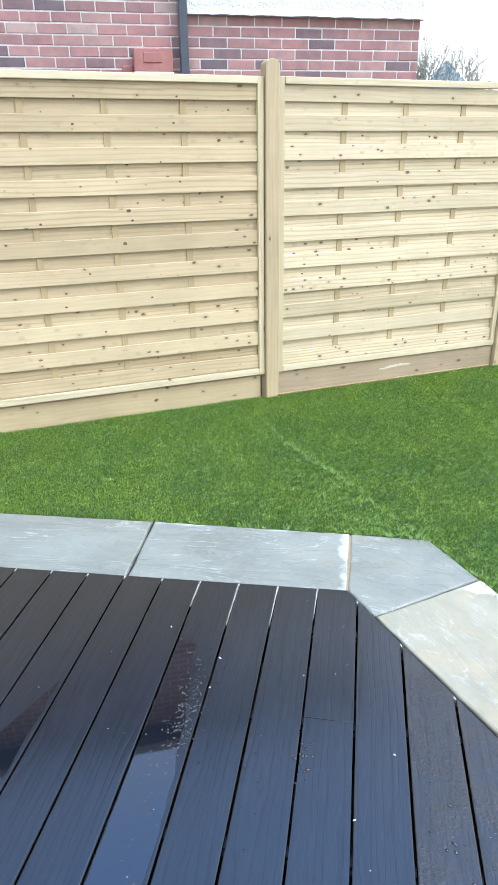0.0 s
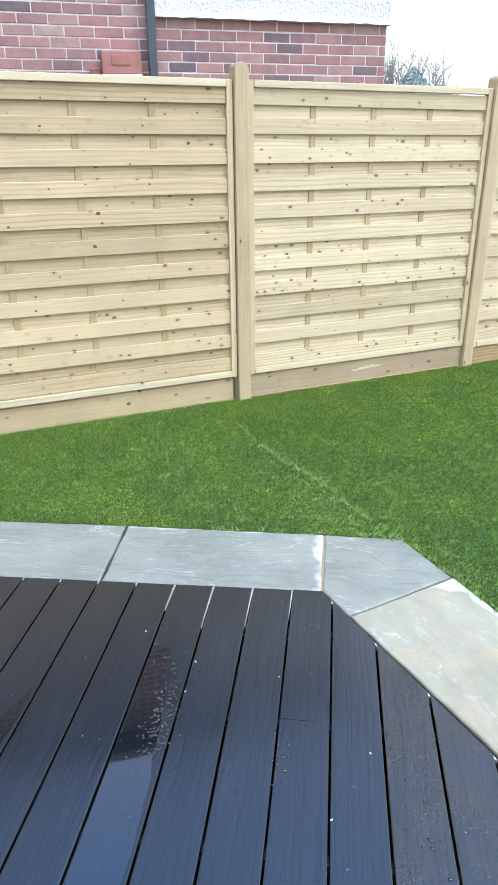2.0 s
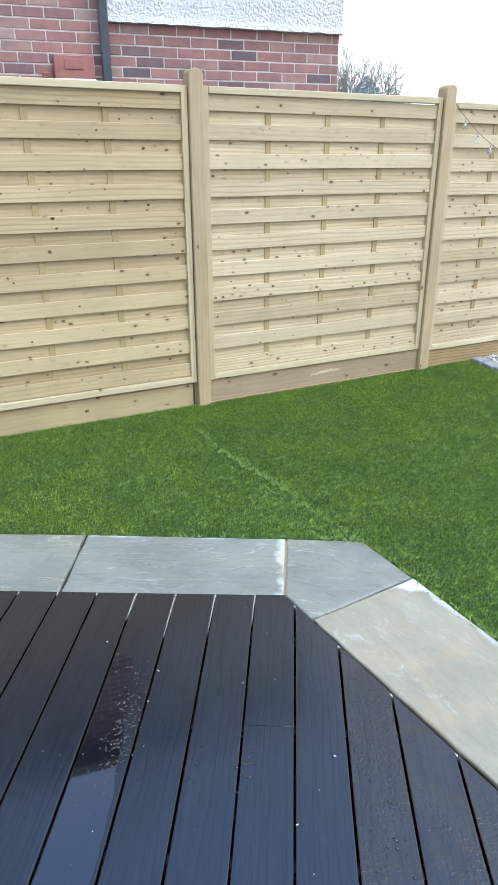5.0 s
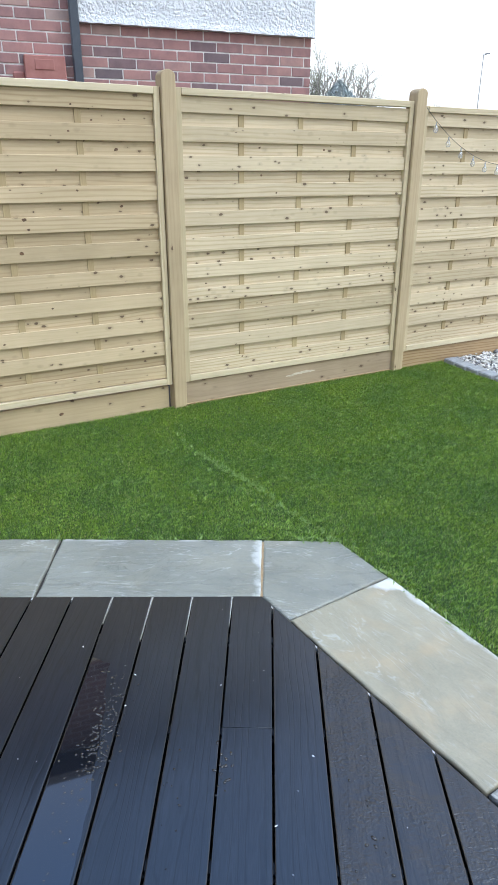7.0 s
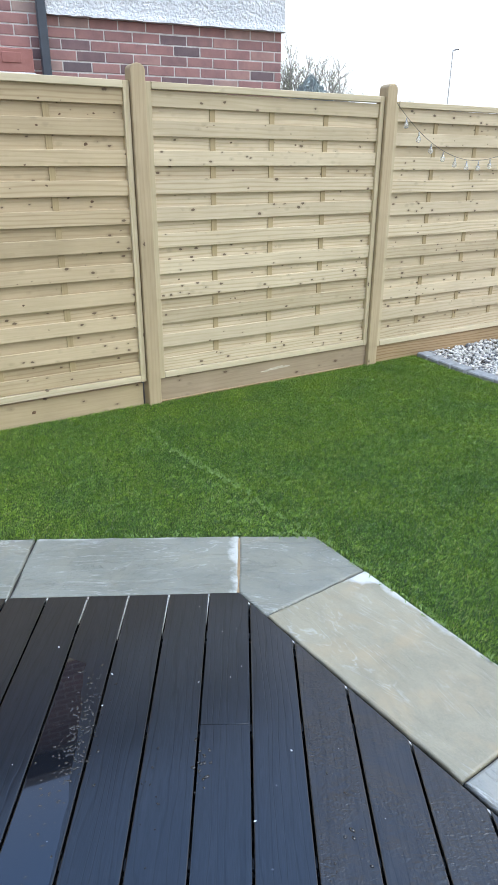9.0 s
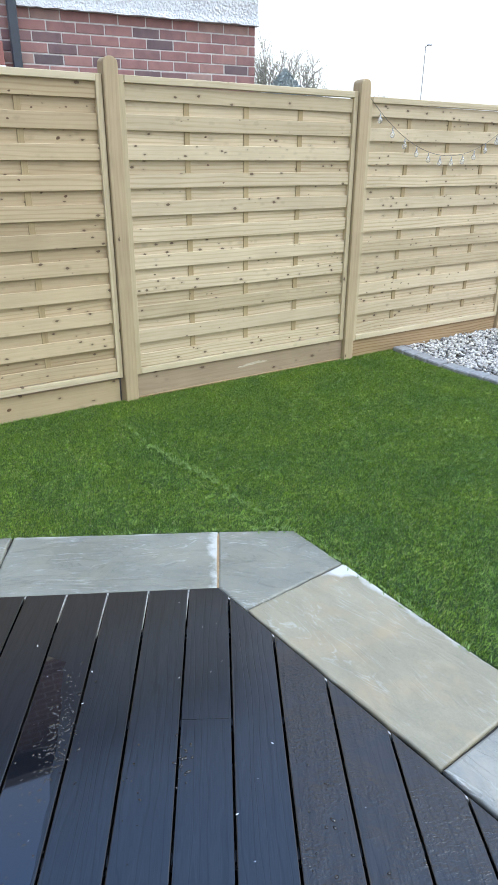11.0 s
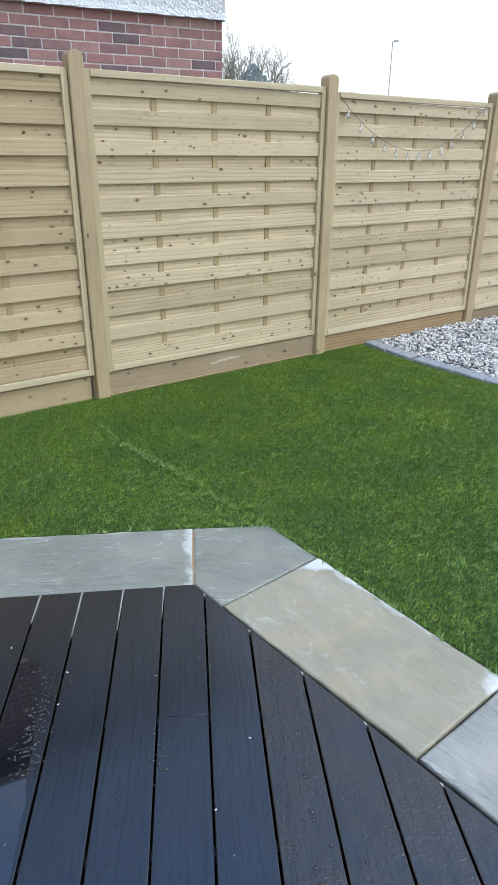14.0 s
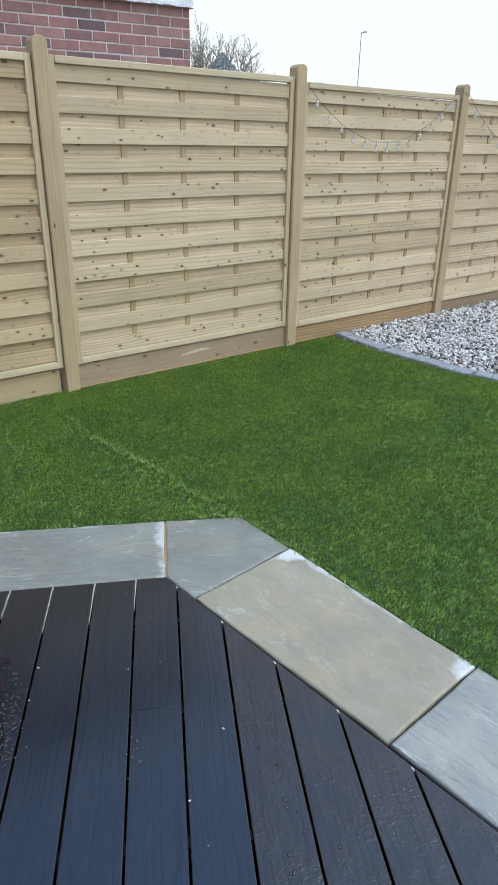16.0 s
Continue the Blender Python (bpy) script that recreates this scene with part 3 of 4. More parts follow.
# pale bedding mortar that shows in the ends of the gaps
for k, q in enumerate(GAPS[6:], -8):
    for o, deep in ((out_a, 0.014), (out_b, 0.007)):
        strip = [(-5.6, -q - 0.0031), (1.2, -q - 0.0031), (1.2, -q + 0.0031), (-5.6, -q + 0.0031)]
        strip = clip(clip(strip, corner_l - out_a * 0.0005, out_a), corner_l - out_b * 0.0005, out_b)
        strip = clip(strip, corner_l - o * deep, -o) if len(strip) > 2 else []
        if len(strip) > 2:
            part("mortar_fillet", add_prism(bmesh.new(), [tuple(p) for p in strip], -0.03, -0.003, 0.0006), M_FILLET_GLINT, deck)
# further along some gaps, sky highlights on wet edges are built as pale slivers
for q, reach in ((GAPS[11], 0.13), (GAPS[12], 0.22), (GAPS[13], 0.20), (GAPS[14], 0.15)):
    far_u = (corner_l.dot(out_a) + q * out_a.y) / out_a.x - 0.02
    poly = [(far_u - reach, -q + 0.0026), (far_u, -q - 0.0008), (far_u, -q + 0.0032), (far_u - reach, -q + 0.0032)]
    part("mortar_smear", add_prism(bmesh.new(), poly, -0.012, -0.0012, 0.0003), M_FILLET_GLINT, deck)
# a board on edge closes the deck against the paving
fb = bmesh.new()
for a, e, o, run_ in ((corner_l, to_uv @ EDGE_A.normalized(), out_a, 2.2), (corner_l, to_uv @ EDGE_B.normalized(), out_b, 1.5)):
    q = [a - o * 0.028, a + e * run_ - o * 0.028, a + e * run_ - o * 0.004, a - o * 0.004]
    if (q[1] - q[0]).cross(q[3] - q[0]) < 0:
        q = q[::-1]
    add_prism(fb, [tuple(p) for p in q], -0.15, -0.027, 0.001)
part("fascia", fb, M_JOIST, deck)

# rain water lying on two of the boards
def puddle(right, left, seed):
    """A film of water between two edges given as (u, v) runs of equal length."""
    rr = random.Random(seed)
    bm = bmesh.new()
    ring = [(x, y + rr.uniform(-0.002, 0.002)) for x, y in right] + [(x, y + rr.uniform(-0.002, 0.002)) for x, y in left[::-1]]
    lo = [bm.verts.new((x, y, 0.0003)) for x, y in ring]
    hi = [bm.verts.new((x, y, 0.0011)) for x, y in ring]
    for i in range(len(ring)):
        j = (i + 1) % len(ring)
        bm.faces.new((lo[i], lo[j], hi[j], hi[i]))
    bm.faces.new(hi)
    bm.faces.new(lo[::-1])
    ob = part("puddle", bm, M_WATER)
    ob.matrix_basis = pose(0, 0, 0, 0, 0, 60)
    return tagged(ob, "thin clear film of rain water lying on a deck board", "puddle", "puddles on the deck")


rr = random.Random(4)
run = [i / 40 for i in range(41)]
puddle([(-3.85 + 1.33 * t, -0.188 + max(0, t - 0.55) ** 1.4 * 0.20 + (0.008 * rr.random() if t > 0.5 else 0)) for t in run],
       [(-3.85 + 1.36 * t, -0.056 - 0.003 * rr.random()) for t in run], 4)
puddle([(-3.85 + 1.11 * t, 0.263 + 0.006 * rr.random()) for t in run],
       [(-3.85 + 0.79 * t + 0.02 * math.sin(t * 30), 0.400 - 0.003 * rr.random()) for t in run], 5)

# beads of water at the film's edge and on the next boards
bm = bmesh.new()
rr = random.Random(12)
for u_mid, v_mid, su, sv, count, size in ((-2.80, -0.160, 0.11, 0.024, 260, 0.0032), (-3.1, -0.13, 0.22, 0.030, 26, 0.003), (-2.92, -0.520, 0.06, 0.012, 22, 0.004), (-3.0, -0.385, 0.09, 0.012, 10, 0.003), (-3.2, -0.88, 0.18, 0.03, 24, 0.004)):
    for _ in range(count):
        r_ = size * rr.uniform(0.4, 1.2)
        m_ = pose(rr.gauss(u_mid, su), rr.gauss(v_mid, sv), 0.0009, 0, 0, rr.uniform(0, 180)) @ Matrix.Diagonal((r_ * rr.uniform(1.0, 2.2), r_, r_ * 0.35, 1))
        bmesh.ops.create_icosphere(bm, subdivisions=1, radius=1.0, matrix=m_)
for f in bm.faces:
    f.smooth = True
beads = part("water_drops", bm, M_WATER)
beads.matrix_basis = pose(0, 0, 0, 0, 0, 60)
tagged(beads, "scattered beads of rain water on the deck boards", "water", kind="stuff")

# pale petals and crumbs blown on to the boards
bm = bmesh.new()
spots = [(-0.775, -2.860, 0.75), (-0.97, -2.99, 0.8), (-1.10, -2.33, 0.9), (-1.21, -2.12, 0.9), (-1.17, -2.44, 0.7), (-0.88, -2.50, 0.5)]
for _ in range(18):
    spots.append((rr.uniform(-1.75, -0.62), rr.uniform(-3.3, -2.15), rr.uniform(0.15, 0.34)))
for x, y, k in spots:
    p = Vector((x, y)) - DECK_CORNER
    if p.dot(OUT_A) > -0.03 or p.dot(OUT_B) > -0.03:
        continue
    m_ = pose(x, y, 0.0016, rr.uniform(-12, 12), rr.uniform(-12, 12), rr.uniform(0, 180)) @ Matrix.Diagonal((0.0058 * k, 0.0024 * k, 0.0010, 1))
    bmesh.ops.create_icosphere(bm, subdivisions=1, radius=1.0, matrix=m_)
flecks = part("petal_flecks", bm, M_WHITE)
tagged(flecks, "tiny pale petals and crumbs lying on the deck", "debris", kind="stuff")

# ---- paving ----
paving = tagged(new("pavement"), "riven sandstone border slabs round the deck, damp", "paving", kind="structure")


def slab(corners, material, label, seed, along):
    """A slab with slightly uneven, hand-dressed edges; corners counter-clockwise."""
    rs = random.Random(seed)
    poly = []
    mid = sum((Vector(c) for c in corners), Vector((0, 0))) / len(corners)
    for i in range(len(corners)):
        a, c = Vector(corners[i]), Vector(corners[(i + 1) % len(corners)])
        nseg = max(2, int((c - a).length / 0.06))
        t = (c - a).normalized()
        inward = Vector((-t.y, t.x))
        for s in range(nseg):
            poly.append(a.lerp(c, s / nseg) + inward * (rs.random() * 0.004 if s else 0.003) - mid)
    bm = bmesh.new()
    rings = []
    for shrink, z in ((0.0, -0.03), (0.0, -0.006), (0.004, -0.001), (0.010, 0.0)):
        rings.append([bm.verts.new((p.x - p.normalized().x * shrink, p.y - p.normalized().y * shrink, z - (rs.random() * 0.0015 if z > -0.003 else 0))) for p in poly])
    k = len(poly)
    for a, c in zip(rings, rings[1:]):
        for i in range(k):
            f = bm.faces.new((a[i], a[(i + 1) % k], c[(i + 1) % k], c[i]))
            f.smooth = True
    bm.faces.new(rings[-1])
    bm.faces.new(rings[0][::-1])
    ob = part("slab", bm, material, paving, label)
    turn = Matrix.Rotation(math.atan2(along.y, along.x), 4, "Z")
    ob.data.transform(turn.inverted())
    ob.matrix_basis = Matrix.Translation((mid.x, mid.y, 0.001)) @ turn
    return ob


g = 0.0012
A_IN, A_OUT = Vector((-0.542, -2.159)), Vector((-0.339, -1.808))      # first joint
C_IN, C_OUT = Vector((-1.295, -1.757)), Vector((-1.105, -1.386))      # next joint along the lawn
B_IN, B_OUT = Vector((-0.521, -2.329)), Vector((-0.036, -2.282))      # joint past the corner
D_IN, D_OUT = Vector((-0.440, -3.172)), Vector((0.004, -3.137))
TIP = Vector((-0.052, -1.974))
ea, eb = EDGE_A.normalized(), EDGE_B.normalized()
slab([A_IN + ea * g, A_OUT + ea * g, C_OUT - ea * g * 3, C_IN - ea * g * 3], M_SLAB_EDGED, "grey riven slab with pale edges", 1, ea)
slab([C_IN + ea * g * 2.5, C_OUT + ea * g * 2.5, C_OUT + ea * 0.9, C_IN + ea * 0.9], M_SLAB_GREY, "grey riven slab", 2, ea)
slab([C_IN + ea * 0.91, C_OUT + ea * 0.91, C_OUT + ea * 1.8, C_IN + ea * 1.8], M_SLAB_PALE, "grey riven slab", 3, ea)
slab([B_IN - eb * g, B_OUT - eb * g, TIP, A_OUT - ea * g, A_IN - ea * g], M_SLAB_GREY, "blue-grey five-sided corner slab", 4, ea + eb * -0.2)
slab([D_IN - eb * g * 1.4, D_OUT - eb * g * 1.4, B_OUT + eb * g, B_IN + eb * g], M_SLAB_BUFF, "buff riven slab with a pale corner", 5, eb)
slab([D_IN + eb * 0.86, D_OUT + eb * 0.86, D_OUT + eb * g * 1.4, D_IN + eb * g * 1.4], M_SLAB_PALE, "pale grey riven slab", 6, eb)
slab([D_IN + eb * 1.7, D_OUT + eb * 1.7, D_OUT + eb * 0.87, D_IN + eb * 0.87], M_SLAB_GREY, "grey riven slab", 7, eb)


def joint(p, q, width, material):
    t = (q - p).normalized()
    s = Vector((-t.y, t.x)) * width
    part("joint", add_prism(bmesh.new(), [tuple(v) for v in (p - s + t * 0.004, q - s - t * 0.01, q + s - t * 0.01, p + s + t * 0.004)][::1], -0.03, -0.014 if material is M_JOINT else -0.004, 0.001), material, paving)


joint(A_IN, A_OUT, 0.006, M_SAND)
joint(C_IN, C_OUT, 0.009, M_JOINT)
joint(B_IN, B_OUT, 0.006, M_JOINT)
joint(D_IN, D_OUT, 0.009, M_JOINT)

# ---- lawn ----
ALONG = (C_OUT - A_OUT).normalized()
LEFT_END = A_OUT + ALONG * 2.5
LAWN = [LEFT_END + Vector((0.004, 0.008)), A_OUT + Vector((0.002, 0.009)), TIP + Vector((0.005, 0.006)), B_OUT + Vector((0.008, 0.0)), D_OUT + Vector((0.008, 0.0)), D_OUT + eb * 0.86, Vector((3.12, -3.99)), Vector((2.86, -2.6)), Vector((2.49, -1.51)),
        Vector((2.415, -1.23)), Vector((2.39, -0.71)), Vector((2.395, -0.40)), Vector((2.44, 0.034)), Vector((LEFT_END.x, 0.034))]
bm = bmesh.new()
def lawn_z(y):
    return -0.012 - 0.016 * min(1, max(0, (y + 1.6) / 1.6))


vs = [bm.verts.new((p.x, p.y, lawn_z(p.y) - 0.003)) for p in LAWN]
bmesh.ops.triangulate(bm, faces=[bm.faces.new(vs)])
lawn = part("lawn", bm, M_TURFBACK)
tagged(lawn, "artificial turf lawn backing laid flat to the fence", "lawn", kind="structure")


def inside(px, py, poly):
    ok = np.zeros(len(px), bool)
    j = len(poly) - 1
    for i in range(len(poly)):
        xi, yi, xj, yj = poly[i].x, poly[i].y, poly[j].x, poly[j].y
        cross = ((yi > py) != (yj > py)) & (px < (xj - xi) * (py - yi) / (yj - yi + 1e-12) + xi)
        ok ^= cross
        j = i
    return ok


rng = np.random.default_rng(7)


def waves(x, y, seed, scale):
    """Smooth, uneven values between about -1 and 1."""
    r = np.random.default_rng(seed)
    out = np.zeros_like(x)
    for _ in range(9):
        a, f, ph = r.uniform(0, 2 * np.pi), scale * r.uniform(0.5, 2.0), r.uniform(0, 2 * np.pi)
        out += np.sin((x * np.cos(a) + y * np.sin(a)) * f + ph)
    return out / 3.0


def clumps(x, y, cell_x, cell_y, seed):
    """Blotchy values between -1 and 1 with blotches of the given size."""
    r = np.random.default_rng(seed)
    u, v = (x + 4.0) / cell_x, (y + 5.0) / cell_y
    grid = r.uniform(-1, 1, (int(8.0 / cell_x) + 3, int(6.0 / cell_y) + 3))
    i, j = u.astype(int), v.astype(int)
    f, g = u - i, v - j
    f, g = f * f * (3 - 2 * f), g * g * (3 - 2 * g)
    return (grid[i, j] * (1 - f) + grid[i + 1, j] * f) * (1 - g) + (grid[i, j + 1] * (1 - f) + grid[i + 1, j + 1] * f) * g


def turf(count):
    px, py = rng.uniform(-2.6, 3.15, count), rng.uniform(-4.0, 0.04, count)
    keep = inside(px, py, LAWN)
    px, py = px[keep], py[keep]
    m = len(px)
    seam = -0.055 + (py + 1.93) * -0.075 + 0.012 * waves(py * 3, py * 0, 3, 4.0)
    leftside = px < seam
    near = np.abs(px - seam)
    # the two rolls lie with their pile in different ways, and both are trodden into small clumps
    small = clumps(px, py, 0.026, 0.018, 41)
    fine = clumps(px, py, 0.012, 0.010, 42)
    broad = clumps(px, py, 0.16, 0.09, 43)
    ang = np.where(leftside, radians(284), radians(268)) + np.where(leftside, 1.0, 0.9) * small + np.where(leftside, 0.4, 0.12) * broad + rng.normal(0, 0.9, m)
    lean = np.clip(np.where(leftside, 0.58, 0.60) + np.where(leftside, 0.24, 0.24) * small + 0.20 * fine + np.where(leftside, 0.14, 0.05) * broad + rng.normal(0, 0.22, m), 0.05, 1.45)
    lean = np.where(near < 0.025, lean * 0.55, lean)
    length = rng.uniform(0.010, 0.0165, m) * (1 + 0.16 * small + 0.10 * fine) * np.where(near < 0.02, 1.2, 1.0)
    width = rng.uniform(0.0008, 0.0013, m)
    dx, dy = np.cos(ang), np.sin(ang)
    wx, wy = -dy, dx
    twist = rng.normal(0, 0.5, m)
    wx, wy = wx * np.cos(twist) - wy * np.sin(twist), wx * np.sin(twist) + wy * np.cos(twist)
    z0 = -0.012 - 0.016 * np.clip((py + 1.6) / 1.6, 0, 1)
    l1, l2 = length * 0.55, length * 0.45
    a1, a2 = lean * 0.55, np.minimum(lean * 1.45, 1.65)
    bx, by = px, py
    mx, my, mz = bx + dx * np.sin(a1) * l1, by + dy * np.sin(a1) * l1, z0 + np.cos(a1) * l1
    tx, ty, tz = mx + dx * np.sin(a2) * l2, my + dy * np.sin(a2) * l2, mz + np.cos(a2) * l2
    co = np.empty((m, 5, 3))
    co[:, 0] = np.stack([bx - wx * width, by - wy * width, z0], 1)
    co[:, 1] = np.stack([bx + wx * width, by + wy * width, z0], 1)
    co[:, 2] = np.stack([mx + wx * width * 0.85, my + wy * width * 0.85, mz], 1)
    co[:, 3] = np.stack([mx - wx * width * 0.85, my - wy * width * 0.85, mz], 1)
    co[:, 4] = np.stack([tx, ty, tz], 1)
    base = np.arange(m)[:, None] * 5
    tri = np.concatenate([base + np.array([[0, 1, 2]]), base + np.array([[0, 2, 3]]), base + np.array([[3, 2, 4]])], 0)
    me = mesh_from_arrays("turf_blades", co.reshape(-1, 3), tri, 3)
    me.materials.append(M_BLADE)
    return me


grass = new("artificial_grass", turf(1310000))
tagged(grass, "short dense green artificial grass with a visible seam", "grass", kind="stuff")

# pale tufts along the seam of the two rolls and along the cut edge by the paving
M_TUFT = speckled("pale_turf_tuft", [(0.3, (0.23, 0.38, 0.10)), (0.7, (0.38, 0.50, 0.19))], 40, 0.5, 80, 0.0005)


def tufts(lines, seed):
    r = random.Random(seed)
    bm = bmesh.new()
    for a, c, count, spread in lines:
        for _ in range(count):
            t = r.random()
            if math.sin(t * 23 + seed + a.y * 9) + math.sin(t * 57 + a.x * 31) < r.uniform(-0.6, 1.6):
                continue
            p = a.lerp(c, t) + Vector((r.gauss(0, spread), r.gauss(0, spread)))
            ang, ln, w = r.uniform(0, 6.28), r.uniform(0.012, 0.024), r.uniform(0.0010, 0.0018)
            d = Vector((math.cos(ang), math.sin(ang), 0))
            s_ = Vector((-d.y, d.x, 0)) * w
            b0 = Vector((p.x, p.y, lawn_z(p.y) + 0.012))
            tip = b0 + d * ln * 0.8 + Vector((0, 0, r.uniform(0.007, 0.017)))
            midp = b0 + d * ln * 0.35 + Vector((0, 0, r.uniform(0.008, 0.013)))
            v = [bm.verts.new(q) for q in (b0 - s_, b0 + s_, midp + s_, tip, midp - s_)]
            bm.faces.new(v)
    return bm


seam_pts = [Vector(p) for p in ((-0.185, -0.40), (-0.197, -0.80), (-0.165, -1.06), (-0.116, -1.30), (-0.106, -1.62), (-0.070, -1.955))]
tuft_lines = [(a, c, 260, 0.012) for a, c in zip(seam_pts[1:], seam_pts[2:])] + [(seam_pts[0], seam_pts[1], 130, 0.007)]
tuft_lines += [(A_OUT.lerp(TIP, 0.5), TIP, 160, 0.010), (TIP, B_OUT, 150, 0.010), (B_OUT, D_OUT, 330, 0.012), (A_OUT, C_OUT, 180, 0.010)]
tuft = part("turf_seam", tufts(tuft_lines, 6), M_TUFT)
tagged(tuft, "pale frayed turf fibres along the seam and cut edges", "grass", kind="stuff")

# ---- gravel ----
bm = bmesh.new()
vs = [bm.verts.new((x, y, -0.03)) for x, y in ((2.47, 0.034), (2.43, -0.7), (2.46, -1.23), (2.53, -1.51), (2.82, -2.42), (6.65, -2.42), (6.65, 0.034))]
bm.faces.new(vs[::-1])
bed = part("gravel_bed", bm, M_SOIL)
tagged(bed, "soil bed under the loose stone chippings", "ground", kind="structure")


def chippings(count):
    ico = bmesh.new()
    bmesh.ops.create_icosphere(ico, subdivisions=1, radius=1.0)
    ico.verts.ensure_lookup_table()
    bv = np.array([v.co[:] for v in ico.verts])
    bf = np.array([[v.index for v in f.verts] for f in ico.faces])
    ico.free()
    px, py = rng.uniform(2.5, 6.6, count), rng.uniform(-2.4, 0.02, count)
    edge = np.where(py > -1.23, 2.545 + 0.05 * np.clip(-py - 0.4, 0, 1), 2.585 + (-py - 1.23) * 0.33)
    keep = px > edge
    px, py = px[keep], py[keep]
    m = len(px)
    size = rng.uniform(0.0075, 0.0155, m)
    sc = np.stack([size * rng.uniform(1.0, 1.7, m), size * rng.uniform(0.7, 1.1, m), size * rng.uniform(0.45, 0.8, m)], 1)
    jit = 1 + rng.normal(0, 0.20, (m, len(bv), 1))
    q = bv[None] * jit * sc[:, None]
    yaw, tilt = rng.uniform(0, 2 * np.pi, m), rng.normal(0, 0.45, m)
    ct, st, cy, sy = np.cos(tilt), np.sin(tilt), np.cos(yaw), np.sin(yaw)
    x, y, z = q[..., 0], q[..., 1], q[..., 2]
    x, z = x * ct[:, None] + z * st[:, None], -x * st[:, None] + z * ct[:, None]
    x, y = x * cy[:, None] - y * sy[:, None], x * sy[:, None] + y * cy[:, None]
    pz = -0.014 + rng.uniform(-0.012, 0.012, m) + 0.006 * waves(px, py, 21, 8.0)
    co = np.stack([x + px[:, None], y + py[:, None], z + pz[:, None]], 2).reshape(-1, 3)
    f = (np.arange(m)[:, None, None] * len(bv) + bf[None]).reshape(-1, 3)
    me = mesh_from_arrays("chippings", co, f, 3)
    me.materials.append(M_STONE)
    return me


gravel = new("gravel", chippings(27000))
tagged(gravel, "loose white, grey and dark stone chippings", "gravel", kind="stuff")

edging = tagged(new("edging_kerb"), "row of blue-grey granite setts between lawn and gravel", "kerb", kind="structure")
sett_me = box_mesh("sett", (0.118, 0.123, 0.075), 0.008, M_SETT)
path_pts = [Vector(p) for p in ((2.45, 0.02), (2.398, -0.40), (2.392, -0.71), (2.415, -1.23), (2.49, -1.51), (2.70, -2.1), (2.95, -2.9), (3.16, -3.98))]
rs = random.Random(3)
for a, c in zip(path_pts, path_pts[1:]):
    nset = max(1, round((c - a).length / 0.136))
    yaw = math.degrees(math.atan2((c - a).y, (c - a).x)) + 90
    for k in range(nset):
        p = a.lerp(c, (k + 1) / nset)
        piece("sett", sett_me, edging, pose(p.x + rs.uniform(-0.004, 0.004), p.y + 0.004, -0.067 + rs.uniform(-0.003, 0.003), rs.uniform(-1, 1), rs.uniform(-1, 1), yaw + rs.uniform(-2, 2)))

# ---- fence ----
BOARD_Z = [0.187 + 0.1601 * k for k in range(11)]
PANEL_W = 1.800
STILE = 0.038
INNER = PANEL_W - 2 * STILE
front_me = box_mesh("front_board", (INNER, 0.009, 0.087), 0.0018, M_BOARD)
back_me = box_mesh("back_board", (INNER, 0.009, 0.098), 0.0018, M_BOARD)
tan_front_me = box_mesh("front_board", (INNER, 0.009, 0.087), 0.0018, M_BOARD_TAN)
tan_back_me = box_mesh("back_board", (INNER, 0.009, 0.098), 0.0018, M_BOARD_TAN)
batten_me = box_mesh("batten", (0.038, 0.0065, 1.72), 0.001, M_BATTEN)
stile_me = box_mesh("stile", (STILE - 0.001, 0.045, 1.775), 0.002, M_STILE)
rail_me = box_mesh("rail", (INNER - 0.001, 0.045, 0.040), 0.002, M_RAIL)
cap_me = box_mesh("top_rail", (INNER - 0.001, 0.045, 0.039), 0.003, M_RAIL)


fence = tagged(new("fence"), "new pale timber garden fence of woven panels, posts and gravel boards", "fence")


def fence_panel(x, dz, label, seed, front=front_me, back=back_me):
    r = random.Random(seed)
    f = new("panel")
    f.parent = fence
    f["label"] = label
    f.matrix_basis = pose(x, 0, dz)
    for sx in (0.0005, PANEL_W - STILE + 0.0005):
        piece("stile", stile_me, f, pose(sx, 0.022, 0.140))
    piece("bottom_rail", rail_me, f, pose(STILE + 0.0005, 0.020, 0.143))
    piece("top_rail", cap_me, f, pose(STILE + 0.0005, 0.018, 1.876))
    for k, z in enumerate(BOARD_Z):
        drop = 0.22 if (k == 10 and seed in (12, 13)) else r.uniform(-0.08, 0.08)
        piece("front_board", front, f, pose(STILE, 0.0355 + r.uniform(-0.0008, 0.0005), z + r.uniform(-0.002, 0.002), r.uniform(-0.8, 0.8), drop, r.uniform(-0.03, 0.03)))
        if k < 10:
            piece("back_board", back, f, pose(STILE, 0.0530 + r.uniform(0, 0.001), z + 0.075 + r.uniform(-0.002, 0.002), r.uniform(-0.5, 0.5), r.uniform(-0.05, 0.05), 0))
    for bx in (0.43, 0.868, 1.302):
        piece("batten", batten_me, f, pose(bx + r.uniform(-0.006, 0.006), 0.0455, 0.150))
    return f


fence_panel(-3.72, 0.0, "tan new timber hit-and-miss fence panel", 10, tan_front_me, tan_back_me)
fence_panel(-1.802, -0.002, "tan new timber hit-and-miss fence panel with dark knots", 11, tan_front_me, tan_back_me)
fence_panel(0.094, 0.0, "pale new timber hit-and-miss fence panel", 12)
fence_panel(1.992, -0.026, "pale timber fence panel hung with string lights", 13)
fence_panel(3.892, -0.046, "pale timber fence panel above the gravel", 14)
fence_panel(5.79, -0.060, "pale timber fence panel above the gravel", 15)


